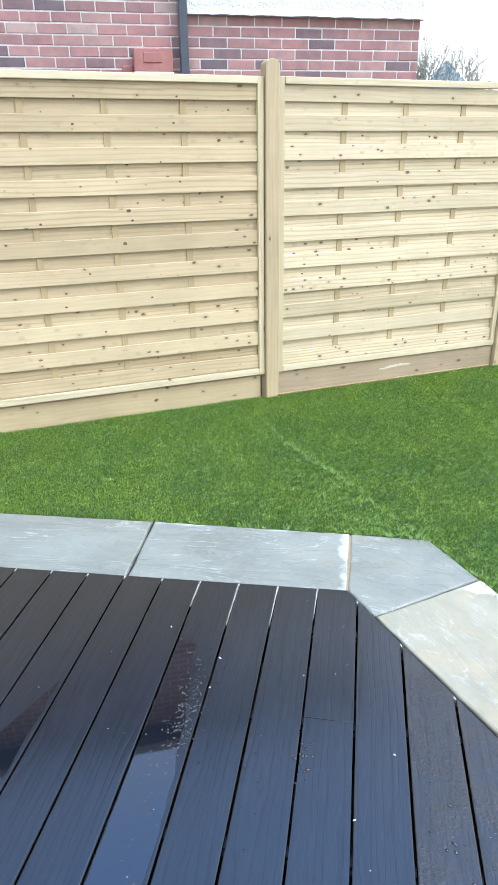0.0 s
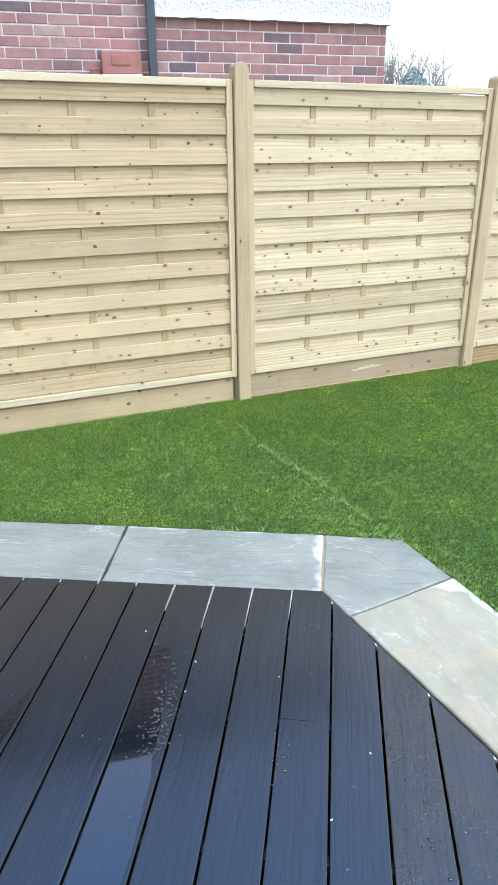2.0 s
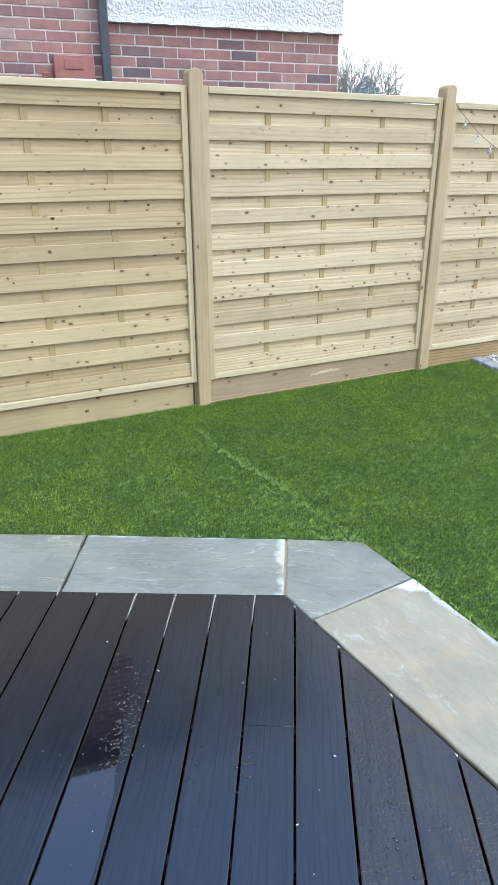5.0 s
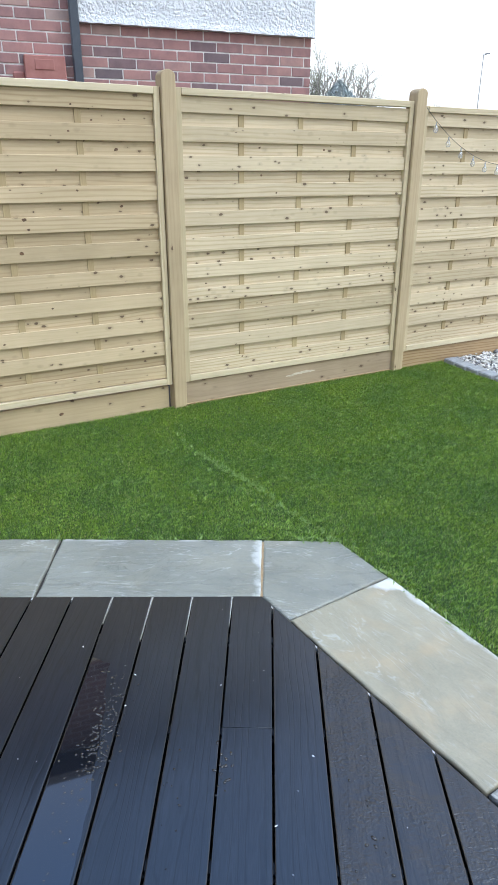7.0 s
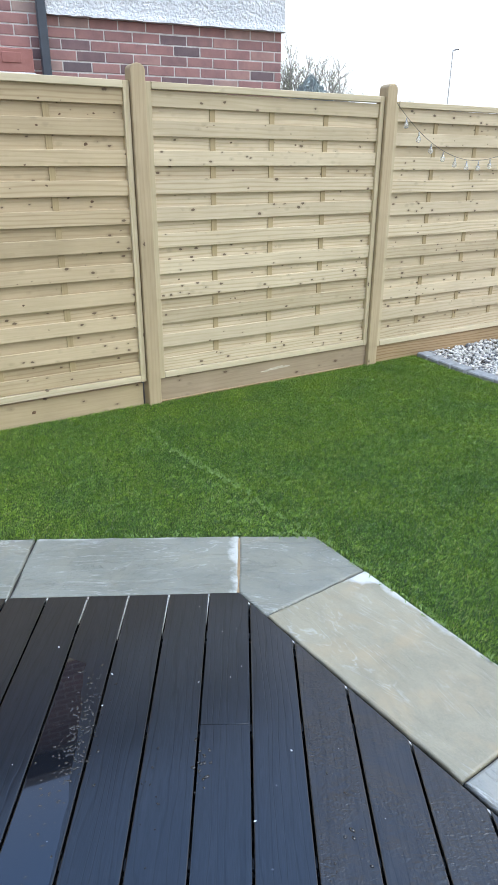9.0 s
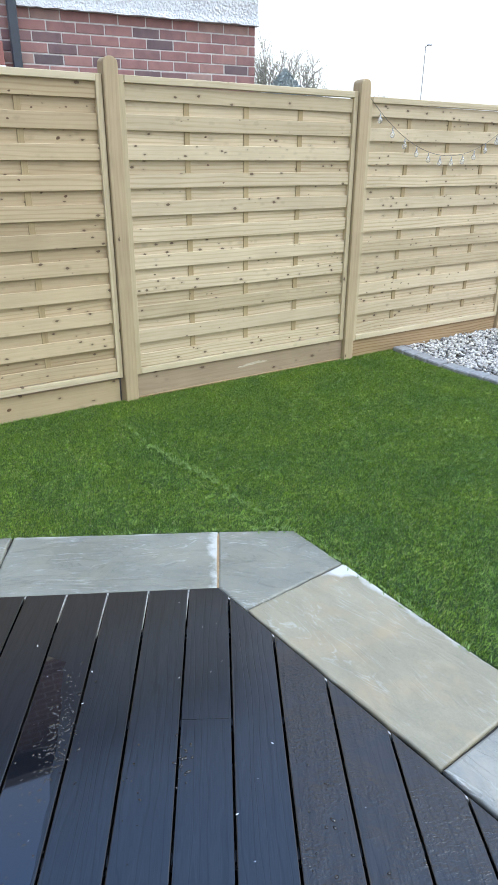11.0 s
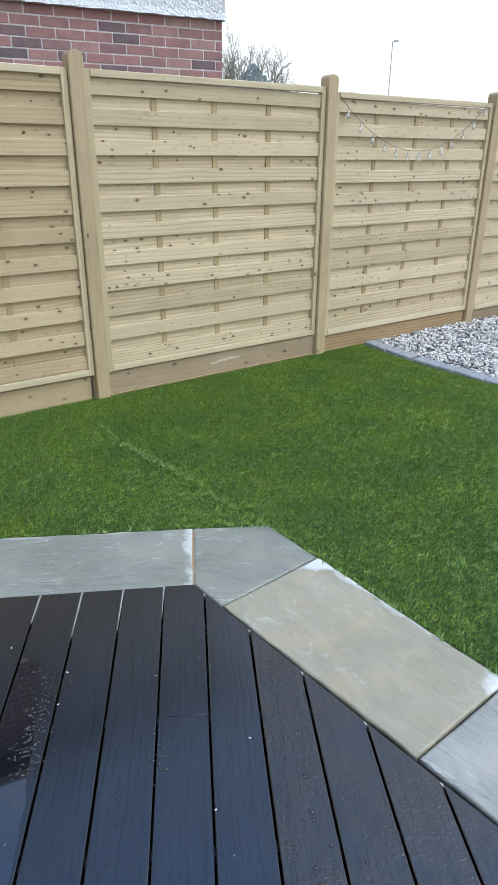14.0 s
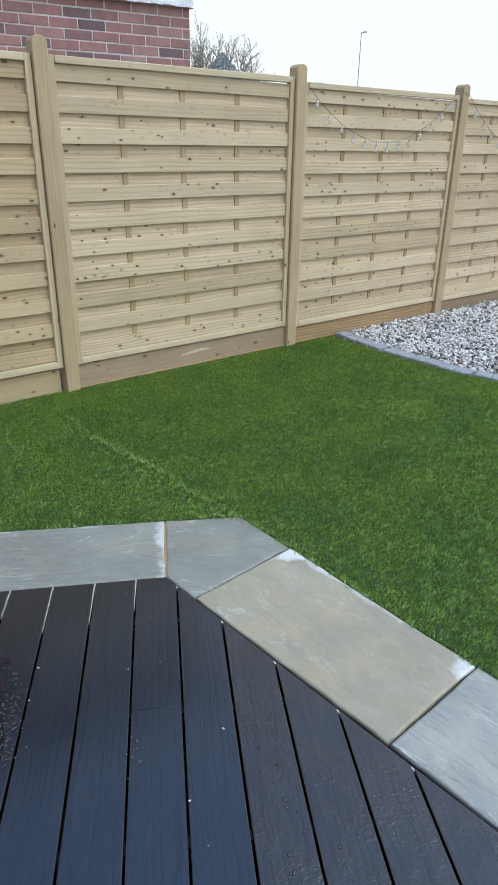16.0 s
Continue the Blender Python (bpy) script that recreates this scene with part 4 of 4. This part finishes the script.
def fence_post(x, top, label):
    """A square post with a rounded head and eased corners."""
    w, d = 0.089, 0.094
    bm = bmesh.new()
    prof = []
    rad = w / 2
    for i in range(13):
        a = math.pi * i / 12
        prof.append((rad + math.cos(math.pi - a) * rad, top - 0.034 + math.sin(a) * 0.034))
    outline = [(0, -0.12)] + prof + [(w, -0.12)]
    f0 = [bm.verts.new((px, 0.0, pz)) for px, pz in outline]
    f1 = [bm.verts.new((px, d, pz)) for px, pz in outline]
    k = len(outline)
    a = bm.faces.new(f0)
    c = bm.faces.new(f1[::-1])
    for i in range(k):
        bm.faces.new((f0[(i + 1) % k], f0[i], f1[i], f1[(i + 1) % k]))
    bmesh.ops.recalc_face_normals(bm, faces=bm.faces)
    es = [e for e in bm.edges if (abs(e.verts[0].co.y - e.verts[1].co.y) < 1e-6) and min(e.verts[0].co.z, e.verts[1].co.z) > -0.13 and not (e.verts[0].co.z < -0.1 and e.verts[1].co.z < -0.1)]
    bmesh.ops.bevel(bm, geom=es, offset=0.007, segments=2, affect="EDGES", profile=0.6)
    p = part("post", bm, M_POST, fence, label)
    p.matrix_basis = pose(x + 0.003, 0, 0)
    # slips of timber that hold the panels to the post
    for sx in (-0.0095, w + 0.001):
        part("fixing_batten", add_box(bmesh.new(), sx, sx + 0.0085, 0.072, 0.093, 0.16, 1.85, 0.001), M_STILE, p)
    return p


fence_post(-1.916, 2.004, "square pine fence post with a rounded head")
fence_post(0.000, 2.002, "square pine fence post with a rounded head")
fence_post(1.896, 1.996, "square pine fence post with a rounded head")
fence_post(3.794, 1.975, "square pine fence post with a rounded head above gravel")
fence_post(5.694, 1.96, "square pine fence post with a rounded head above gravel")

gb_me = box_mesh("gravel_board", (1.822, 0.028, 0.235), 0.003, M_GRAVELBOARD)
pale_gb_me = box_mesh("gravel_board", (1.822, 0.028, 0.235), 0.003, M_PALE_GB)
figured_gb_me = box_mesh("gravel_board", (1.822, 0.028, 0.235), 0.003, M_FIGURED)
for x, z, lab in ((-3.741, -0.104, "pale knotty"), (-1.823, -0.103, "pale knotty"), (0.095, -0.097, "brown damp"), (1.991, -0.121, "brown damp strongly grained"), (3.889, -0.141, "grey-brown damp"), (5.789, -0.15, "grey-brown damp")):
    gbo = new("gravel_board", pale_gb_me if x < 0 else figured_gb_me if 1.9 < x < 2.1 else gb_me)
    gbo.parent = fence
    gbo.matrix_basis = pose(x, 0.046 if x < 0 else 0.034, z - (0.008 if x < 0 else 0.0)) @ Matrix.Diagonal((0.988, 1, 1, 1))
    gbo["label"] = lab + " timber gravel board under a panel"

# a pale line of sand at the foot of the damp board
part("sand_line", add_box(bmesh.new(), 0.10, 1.89, 0.020, 0.0335, -0.06, -0.0165, 0.002), M_SAND, fence, "pale sand line at the foot of a gravel board")

# the larger knots, each an oval plug flush in its board: x, z and half-width in millimetres
M_KNOT = speckled("pine_knot", [(0.3, (0.055, 0.032, 0.016)), (0.55, (0.16, 0.085, 0.040)), (0.75, (0.28, 0.17, 0.09))], 70, 0.6, 90, 0.0008)
KNOTS = [(-1.078, 1.799, 9), (-0.517, 1.804, 9), (-0.404, 1.731, 8), (-0.211, 1.741, 8), (-1.099, 1.665, 10), (-0.542, 1.672, 9), (-0.271, 1.582, 15),
         (-0.629, 1.473, 8), (-1.091, 1.353, 9), (-0.523, 1.366, 9), (-0.263, 1.274, 13), (-0.835, 1.217, 16), (-0.817, 1.163, 11), (-1.330, 1.164, 11),
         (-0.871, 1.037, 16), (-1.090, 0.878, 9), (-1.246, 0.697, 10), (-0.734, 0.715, 9), (-1.033, 0.531, 9), (-0.752, 0.047, 17), (-0.721, 0.327, 8),
         (0.674, 1.604, 10), (1.169, 1.596, 10), (0.688, 1.440, 10), (0.792, 1.334, 9), (1.365, 0.223, 9), (1.081, 0.266, 9), (0.537, 0.262, 9), (0.277, 0.784, 9), (0.697, 0.621, 9)]
rs = random.Random(31)
for x, z, half in KNOTS:
    in_front = any(b_ - 0.004 <= z <= b_ + 0.091 for b_ in BOARD_Z)
    face = 0.0455 if z < 0.13 else 0.0345 if in_front else 0.0527
    kb = bmesh.new()
    a_, c_ = half * 0.0009, half * 0.00062
    ring_o, ring_i = [], []
    for i in range(12):
        ang = i * math.pi / 6
        w_ = rs.uniform(0.82, 1.15)
        ring_o.append(kb.verts.new((a_ * w_ * math.cos(ang), 0.004, c_ * w_ * math.sin(ang))))
        ring_i.append(kb.verts.new((a_ * w_ * 0.9 * math.cos(ang), -0.0004, c_ * w_ * 0.9 * math.sin(ang))))
    for i in range(12):
        j = (i + 1) % 12
        kb.faces.new((ring_o[i], ring_o[j], ring_i[j], ring_i[i]))
    kb.faces.new(ring_i)
    bmesh.ops.recalc_face_normals(kb, faces=kb.faces)
    part("knot", kb, M_KNOT, fence).matrix_basis = pose(x, face, z, 0, rs.uniform(-25, 25), 0)

# a strip of torn pale fibre on the damp gravel board
tear = bmesh.new()
rs = random.Random(2)
low = [(0.90 + 0.26 * i / 14, 0.056 + 0.016 * i / 14 + rs.uniform(-0.004, 0.002)) for i in range(15)]
top = [(x, z + 0.003 + 0.018 * math.sin(math.pi * (i + 0.3) / 14.8) * rs.uniform(0.7, 1.1)) for i, (x, z) in enumerate(low)]
fr = [[tear.verts.new((x, y, z)) for x, z in run_] for run_, y in ((low, 0.0315), (top, 0.0315), (low, 0.0338), (top, 0.0338))]
for i in range(14):
    tear.faces.new((fr[0][i], fr[0][i + 1], fr[1][i + 1], fr[1][i]))
    tear.faces.new((fr[1][i], fr[1][i + 1], fr[3][i + 1], fr[3][i]))
    tear.faces.new((fr[2][i + 1], fr[2][i], fr[0][i], fr[0][i + 1]))
part("torn_fibre", tear, M_TORN, fence, "torn pale wood fibre on a gravel board")

# ---- string lights ----
lights = tagged(new("string_lights"), "dark cable of clear festoon bulbs sagging along the fence", "string lights")


def sag(x0, z0, x1, z1, dip, count):
    pts = []
    for i in range(count + 1):
        t = i / count
        pts.append((x0 + (x1 - x0) * t, 0.004 - 0.012 * math.sin(math.pi * t), z0 + (z1 - z0) * t - dip * 4 * t * (1 - t)))
    return pts


bulb_bm = bmesh.new()
for rad, z in ((0.006, 0.0), (0.008, -0.012), (0.014, -0.021), (0.018, -0.034), (0.015, -0.046), (0.006, -0.053)):
    for i in range(8):
        bulb_bm.verts.new((rad * math.cos(i * math.pi / 4), rad * math.sin(i * math.pi / 4), z))
bulb_bm.verts.ensure_lookup_table()
for r_ in range(5):
    for i in range(8):
        a, c = r_ * 8 + i, r_ * 8 + (i + 1) % 8
        bulb_bm.faces.new([bulb_bm.verts[q] for q in (c, a, a + 8, c + 8)]).smooth = True
bulb_bm.faces.new([bulb_bm.verts[i] for i in range(8)])
bulb_bm.faces.new([bulb_bm.verts[40 + i] for i in range(7, -1, -1)])
bulb_me = bpy.data.meshes.new("bulb")
bulb_bm.to_mesh(bulb_me)
bulb_bm.free()
bulb_me.materials.append(M_BULB)
sock_me = box_mesh("bulb_socket", (0.009, 0.009, 0.020), 0.003, M_GALV)
for x0, z0, x1, z1, dip, nb in ((1.995, 1.875, 3.70, 1.885, 0.372, 13), (3.905, 1.885, 5.68, 1.87, 0.40, 13)):
    pts = sag(x0, z0, x1, z1, dip, 48)
    part("cable", add_tube(bmesh.new(), pts, [0.0019] * len(pts), 6), M_CABLE, lights)
    for i in range(nb):
        t = (i + 0.75) / nb
        x = x0 + (x1 - x0) * t
        z = z0 + (z1 - z0) * t - dip * 4 * t * (1 - t)
        y = 0.004 - 0.012 * math.sin(math.pi * t)
        s = piece("bulb_socket", sock_me, lights, pose(x - 0.0055, y - 0.0055, z - 0.026))
        piece("bulb", bulb_me, s, pose(0.0055, 0.0055, 0.002))
part("cable", add_tube(bmesh.new(), [(3.70, 0.004, 1.885), (3.80, -0.006, 1.905), (3.86, -0.006, 1.90), (3.905, 0.004, 1.885)], [0.0019] * 4, 6), M_CABLE, lights)

# ---- neighbouring house ----
# its own frame: x along the wall, y into the house, origin under the drainpipe
house = tagged(new("house"), "red brick house with a white roughcast upper wall", "house")
house.matrix_basis = pose(0.0, 1.87, 0.0, 0, 0, math.degrees(math.atan2(-0.16, 1)))
CORNER, EAVE, LEFT = 2.034, 4.75, -7.0
RENDER_Z = 2.508
bm = bmesh.new()
add_box(bm, LEFT, CORNER - 0.002, -0.0012, 0.25, -0.16, EAVE)
add_box(bm, CORNER - 0.246, CORNER - 0.002, 0.251, 7.0, -0.16, EAVE)
add_box(bm, LEFT, CORNER - 0.25, 6.8, 7.0, -0.16, EAVE)
add_box(bm, LEFT, LEFT + 0.24, 0.251, 6.79, -0.16, EAVE)
wall = part("wall", bm, M_MORTAR, house, "pale mortar between the bricks")
bm = add_box(bmesh.new(), LEFT, CORNER, -0.004, 0.004, -0.15, 1.758)
part("lower_brickwork", bm, M_BRICKWORK_DARK, house)
bm = add_box(bmesh.new(), LEFT, 0.06, -0.004, 0.004, 2.888, EAVE - 0.01)
part("upper_brickwork", bm, M_BRICKWORK_DARK, house)
bm = add_box(bmesh.new(), LEFT, -2.66, -0.004, 0.004, 1.758, 2.888)
part("side_brickwork", bm, M_BRICKWORK_DARK, house)
# render with a bell-cast drip along its foot
bm = bmesh.new()
prof = [(-0.050, RENDER_Z), (-0.046, RENDER_Z + 0.012), (-0.032, RENDER_Z + 0.05), (-0.026, RENDER_Z + 0.12), (-0.026, EAVE - 0.01), (0.004, EAVE - 0.01), (0.004, RENDER_Z)]
rs = random.Random(9)
cols = []
for i in range(41):
    x = 0.088 + (CORNER + 0.020 - 0.088) * i / 40
    wob = rs.uniform(-0.004, 0.004)
    cols.append([bm.verts.new((x, y, z + (wob if q in (0, 1, 6) else 0))) for q, (y, z) in enumerate(prof)])
for a, c in zip(cols, cols[1:]):
    for i in range(7):
        bm.faces.new((a[i], c[i], c[(i + 1) % 7], a[(i + 1) % 7]))
bm.faces.new(cols[0])
bm.faces.new(cols[-1][::-1])
bmesh.ops.recalc_face_normals(bm, faces=bm.faces)
part("render_coat", bm, M_RENDER, house, "white roughcast render with a drip edge")
part("side_render_coat", add_box(bmesh.new(), CORNER, CORNER + 0.02, 0.006, 7.0, RENDER_Z, EAVE - 0.01), M_RENDER, house)
# roof with an overhanging eave and gutter
bm = bmesh.new()
for y0, z0, y1, z1 in ((-0.30, EAVE, 3.5, EAVE + 2.6), (7.3, EAVE, 3.5, EAVE + 2.6)):
    q = [(LEFT - 0.2, y0, z0), (CORNER + 0.2, y0, z0), (CORNER + 0.2, y1, z1), (LEFT - 0.2, y1, z1)]
    lo_, hi_ = [bm.verts.new(p) for p in q], [bm.verts.new((p[0], p[1], p[2] + 0.12)) for p in q]
    for i in range(4):
        bm.faces.new((lo_[i], lo_[(i + 1) % 4], hi_[(i + 1) % 4], hi_[i]))
    bm.faces.new(hi_)
    bm.faces.new(lo_[::-1])
bmesh.ops.recalc_face_normals(bm, faces=bm.faces)
part("roof", bm, M_SLATE, house)
bm = bmesh.new()
for gx in (CORNER - 0.24, LEFT):
    v = [bm.verts.new(p) for p in ((gx, 0.02, EAVE), (gx, 6.98, EAVE), (gx, 3.5, EAVE + 2.45))]
    w = [bm.verts.new((p.co.x + 0.23, p.co.y, p.co.z)) for p in v]
    bm.faces.new(v)
    bm.faces.new(w[::-1])
    for i in range(3):
        bm.faces.new((v[i], w[i], w[(i + 1) % 3], v[(i + 1) % 3]))
bmesh.ops.recalc_face_normals(bm, faces=bm.faces)
part("gable", bm, M_RENDER, house)

# drainpipe: square section, with brackets
pipe = tagged(new("drainpipe"), "black square plastic drainpipe on the brick wall", "drainpipe")
pipe.matrix_basis = house.matrix_basis.copy()
part("pipe", add_box(bmesh.new(), 0.012, 0.080, -0.095, -0.030, -0.10, EAVE - 0.05, 0.008), M_PIPE, pipe)
for z in (0.6, 1.9, 3.2, 4.5):
    part("bracket", add_box(bmesh.new(), 0.004, 0.088, -0.10, -0.004, z, z + 0.03, 0.003), M_PIPE, pipe)

# terracotta vent hood
vent = tagged(new("vent_hood"), "terracotta vent hood with a white lower lip on brickwork", "vent")
vent.matrix_basis = house.matrix_basis @ pose(-0.352, 0, 0)
bm = add_box(bmesh.new(), 0.0, 0.30, -0.13, -0.005, 2.105, 2.262, 0.006)
part("hood", bm, M_TERRA, vent)
part("face_boss", add_box(bmesh.new(), 0.075, 0.215, -0.136, -0.128, 2.165, 2.235, 0.003), M_TERRA, vent)
part("lip", add_box(bmesh.new(), -0.004, 0.304, -0.138, -0.005, 2.090, 2.104, 0.003), M_WHITE, vent, "white plastic lip")
part("flashing", add_box(bmesh.new(), -0.09, -0.001, -0.03, -0.005, 2.06, 2.16, 0.012), M_TERRA, vent)

# ---- far things above the fence ----
def conifer(base, height, width, seed):
    r = random.Random(seed)
    t = tagged(new("conifer"), "dense blue-green garden conifer behind the fence", "tree")
    t.matrix_basis = pose(*base)
    part("trunk", add_tube(bmesh.new(), [(0, 0, -0.1), (0, 0, height * 0.9)], [height * 0.03, height * 0.008], 7), M_BARK, t)
    lf = bmesh.new()
    for _ in range(2600):
        z = r.random() ** 0.8
        rad = width * 0.5 * (1 - z ** 5) * math.sqrt(r.uniform(0.25, 1.0)) * r.uniform(0.85, 1.1)
        a = r.uniform(0, 2 * math.pi)
        p = Vector((math.cos(a) * rad, math.sin(a) * rad, 0.3 + z * (height - 0.3)))
        s = r.uniform(0.03, 0.06) * height * 0.5
        q = Euler((r.uniform(0, 6), r.uniform(0, 6), r.uniform(0, 6))).to_matrix()
        lf.faces.new([lf.verts.new(p + q @ Vector(c) * s) for c in ((-1, 0, 0), (0, -0.4, 0.1), (1, 0, 0), (0, 0.4, 0.1))])
    part("crown", lf, M_CONIFER, t)
    return t


def far(way, dist):
    """A place that many metres from the garden's middle, that way."""
    v = Vector((way[0], way[1])).normalized() * dist
    return (-1.58 + v.x, -3.94 + v.y, -0.15)


def twiggy_tree(base, height, crown_base, half_width, seed, label, leaves):
    """A budding tree of many thin upright stems that fan out into a broken dome of twigs."""
    r = random.Random(seed)
    t = tagged(new("tree"), label, "tree")
    t.matrix_basis = pose(*base)
    bm = bmesh.new()
    ends = []

    def shoot(p, d, length, rad, depth):
        pts = [p]
        for _ in range(3):
            d = (d + Vector((r.uniform(-0.22, 0.22), r.uniform(-0.22, 0.22), r.uniform(-0.06, 0.16)))).normalized()
            pts.append(pts[-1] + d * length / 3)
        add_tube(bm, pts, [rad, rad * 0.85, rad * 0.7, rad * 0.5], 4, False)
        if depth == 3:
            ends.extend(pts[1:])
            return
        for _ in range(r.randint(3, 5)):
            a = r.uniform(0, 2 * math.pi)
            s = r.uniform(0.3, 0.95)
            shoot(pts[r.choice((1, 2, 3))], (d + Vector((math.cos(a) * s, math.sin(a) * s, r.uniform(-0.1, 0.4)))).normalized(), length * r.uniform(0.45, 0.7), rad * 0.68, depth + 1)

    fork = Vector((0, 0, crown_base))
    add_tube(bm, [(0, 0, -0.1), (0.04, 0, crown_base * 0.5), fork], [0.16, 0.13, 0.10], 7, False)
    rise = height - crown_base
    for k in range(7):
        a = 2 * math.pi * k / 7 + r.uniform(-0.3, 0.3)
        s = half_width / rise * r.uniform(0.3, 0.9)
        shoot(fork, Vector((math.cos(a) * s, math.sin(a) * s, 1)).normalized(), rise * r.uniform(0.50, 0.70), 0.036, 1)
    part("trunk", bm, M_BARK, t)
    lf = bmesh.new()
    for _ in range(leaves):
        p = r.choice(ends) + Vector((r.gauss(0, 0.07), r.gauss(0, 0.07), r.gauss(0, 0.07)))
        q = Euler((r.uniform(0, 6), r.uniform(0, 6), r.uniform(0, 6))).to_matrix()
        size = r.uniform(0.018, 0.045)
        lf.faces.new([lf.verts.new(p + q @ Vector(c) * size) for c in ((-1, 0, 0), (0, -0.55, 0.1), (1, 0, 0), (0, 0.55, 0.1))])
    part("crown", lf, M_LEAF, t)
    return t


twiggy_tree(far((0.5654, 0.8248), 38), 6.45, 3.2, 1.25, 5, "budding garden tree with many bare upright twigs", 2200)
twiggy_tree(far((0.540, 0.8417), 39), 6.15, 3.2, 1.3, 6, "budding tree with dense bare twigs by a house corner", 3200)
twiggy_tree(far((0.5975, 0.8018), 39), 6.25, 3.3, 1.25, 8, "budding tree with bare spreading twigs", 1500)
twiggy_tree(far((0.6106, 0.7919), 44), 5.75, 3.6, 0.7, 9, "low budding tree top just over the fence", 1400)
twiggy_tree(far((0.680, 0.733), 60), 6.0, 5.0, 0.6, 12, "small distant budding tree", 300)
conifer(far((0.579, 0.8153), 37), 5.55, 3.0, 2)

lamp = tagged(new("street_lamp"), "slim grey street lamp column beyond the houses", "street lamp")
lx, ly, lz = far((0.7155, 0.6986), 60)
lamp.matrix_basis = pose(lx, ly, lz, 0, 0, -45)
part("column", add_tube(bmesh.new(), [(0, 0, -0.1), (0, 0, 1.6), (0, 0, 1.7), (0, 0, 9.55)], [0.07, 0.07, 0.045, 0.028], 10), M_GALV, lamp)
part("arm", add_tube(bmesh.new(), [(0, 0, 9.5), (0.3, 0, 9.58)], [0.028, 0.025], 8), M_GALV, lamp)
part("lamp_head", add_box(bmesh.new(), 0.1, 0.45, -0.10, 0.10, 9.55, 9.62, 0.02), M_GALV, lamp)

# ---- bricks of the part of the wall that shows above the fence ----
brick_me = box_mesh("brick", (0.2155, 0.012, 0.0655), 0.003, M_BRICK)
rs = random.Random(21)
for row in range(15):
    z = 2.360 - 8 * 0.075 + row * 0.075 + 0.005
    off = 0.0655 if (row % 2 == 0) else 0.178
    k = -13
    while True:
        x0 = off + k * 0.2243 + 0.0045
        k += 1
        if x0 > CORNER - 0.02:
            break
        x1 = min(x0 + 0.2155, CORNER)
        if z + 0.06 > RENDER_Z + 0.01 and x1 > 0.2:
            continue
        if x0 < -2.66:
            continue
        piece("brick", brick_me, wall, pose(x0, -0.0045 + rs.uniform(-0.0012, 0.0012), z + rs.uniform(-0.0012, 0.0012), 0, rs.uniform(-0.25, 0.25), 0) @ Matrix.Diagonal(((x1 - x0) / 0.2155, 1, 1, 1)))
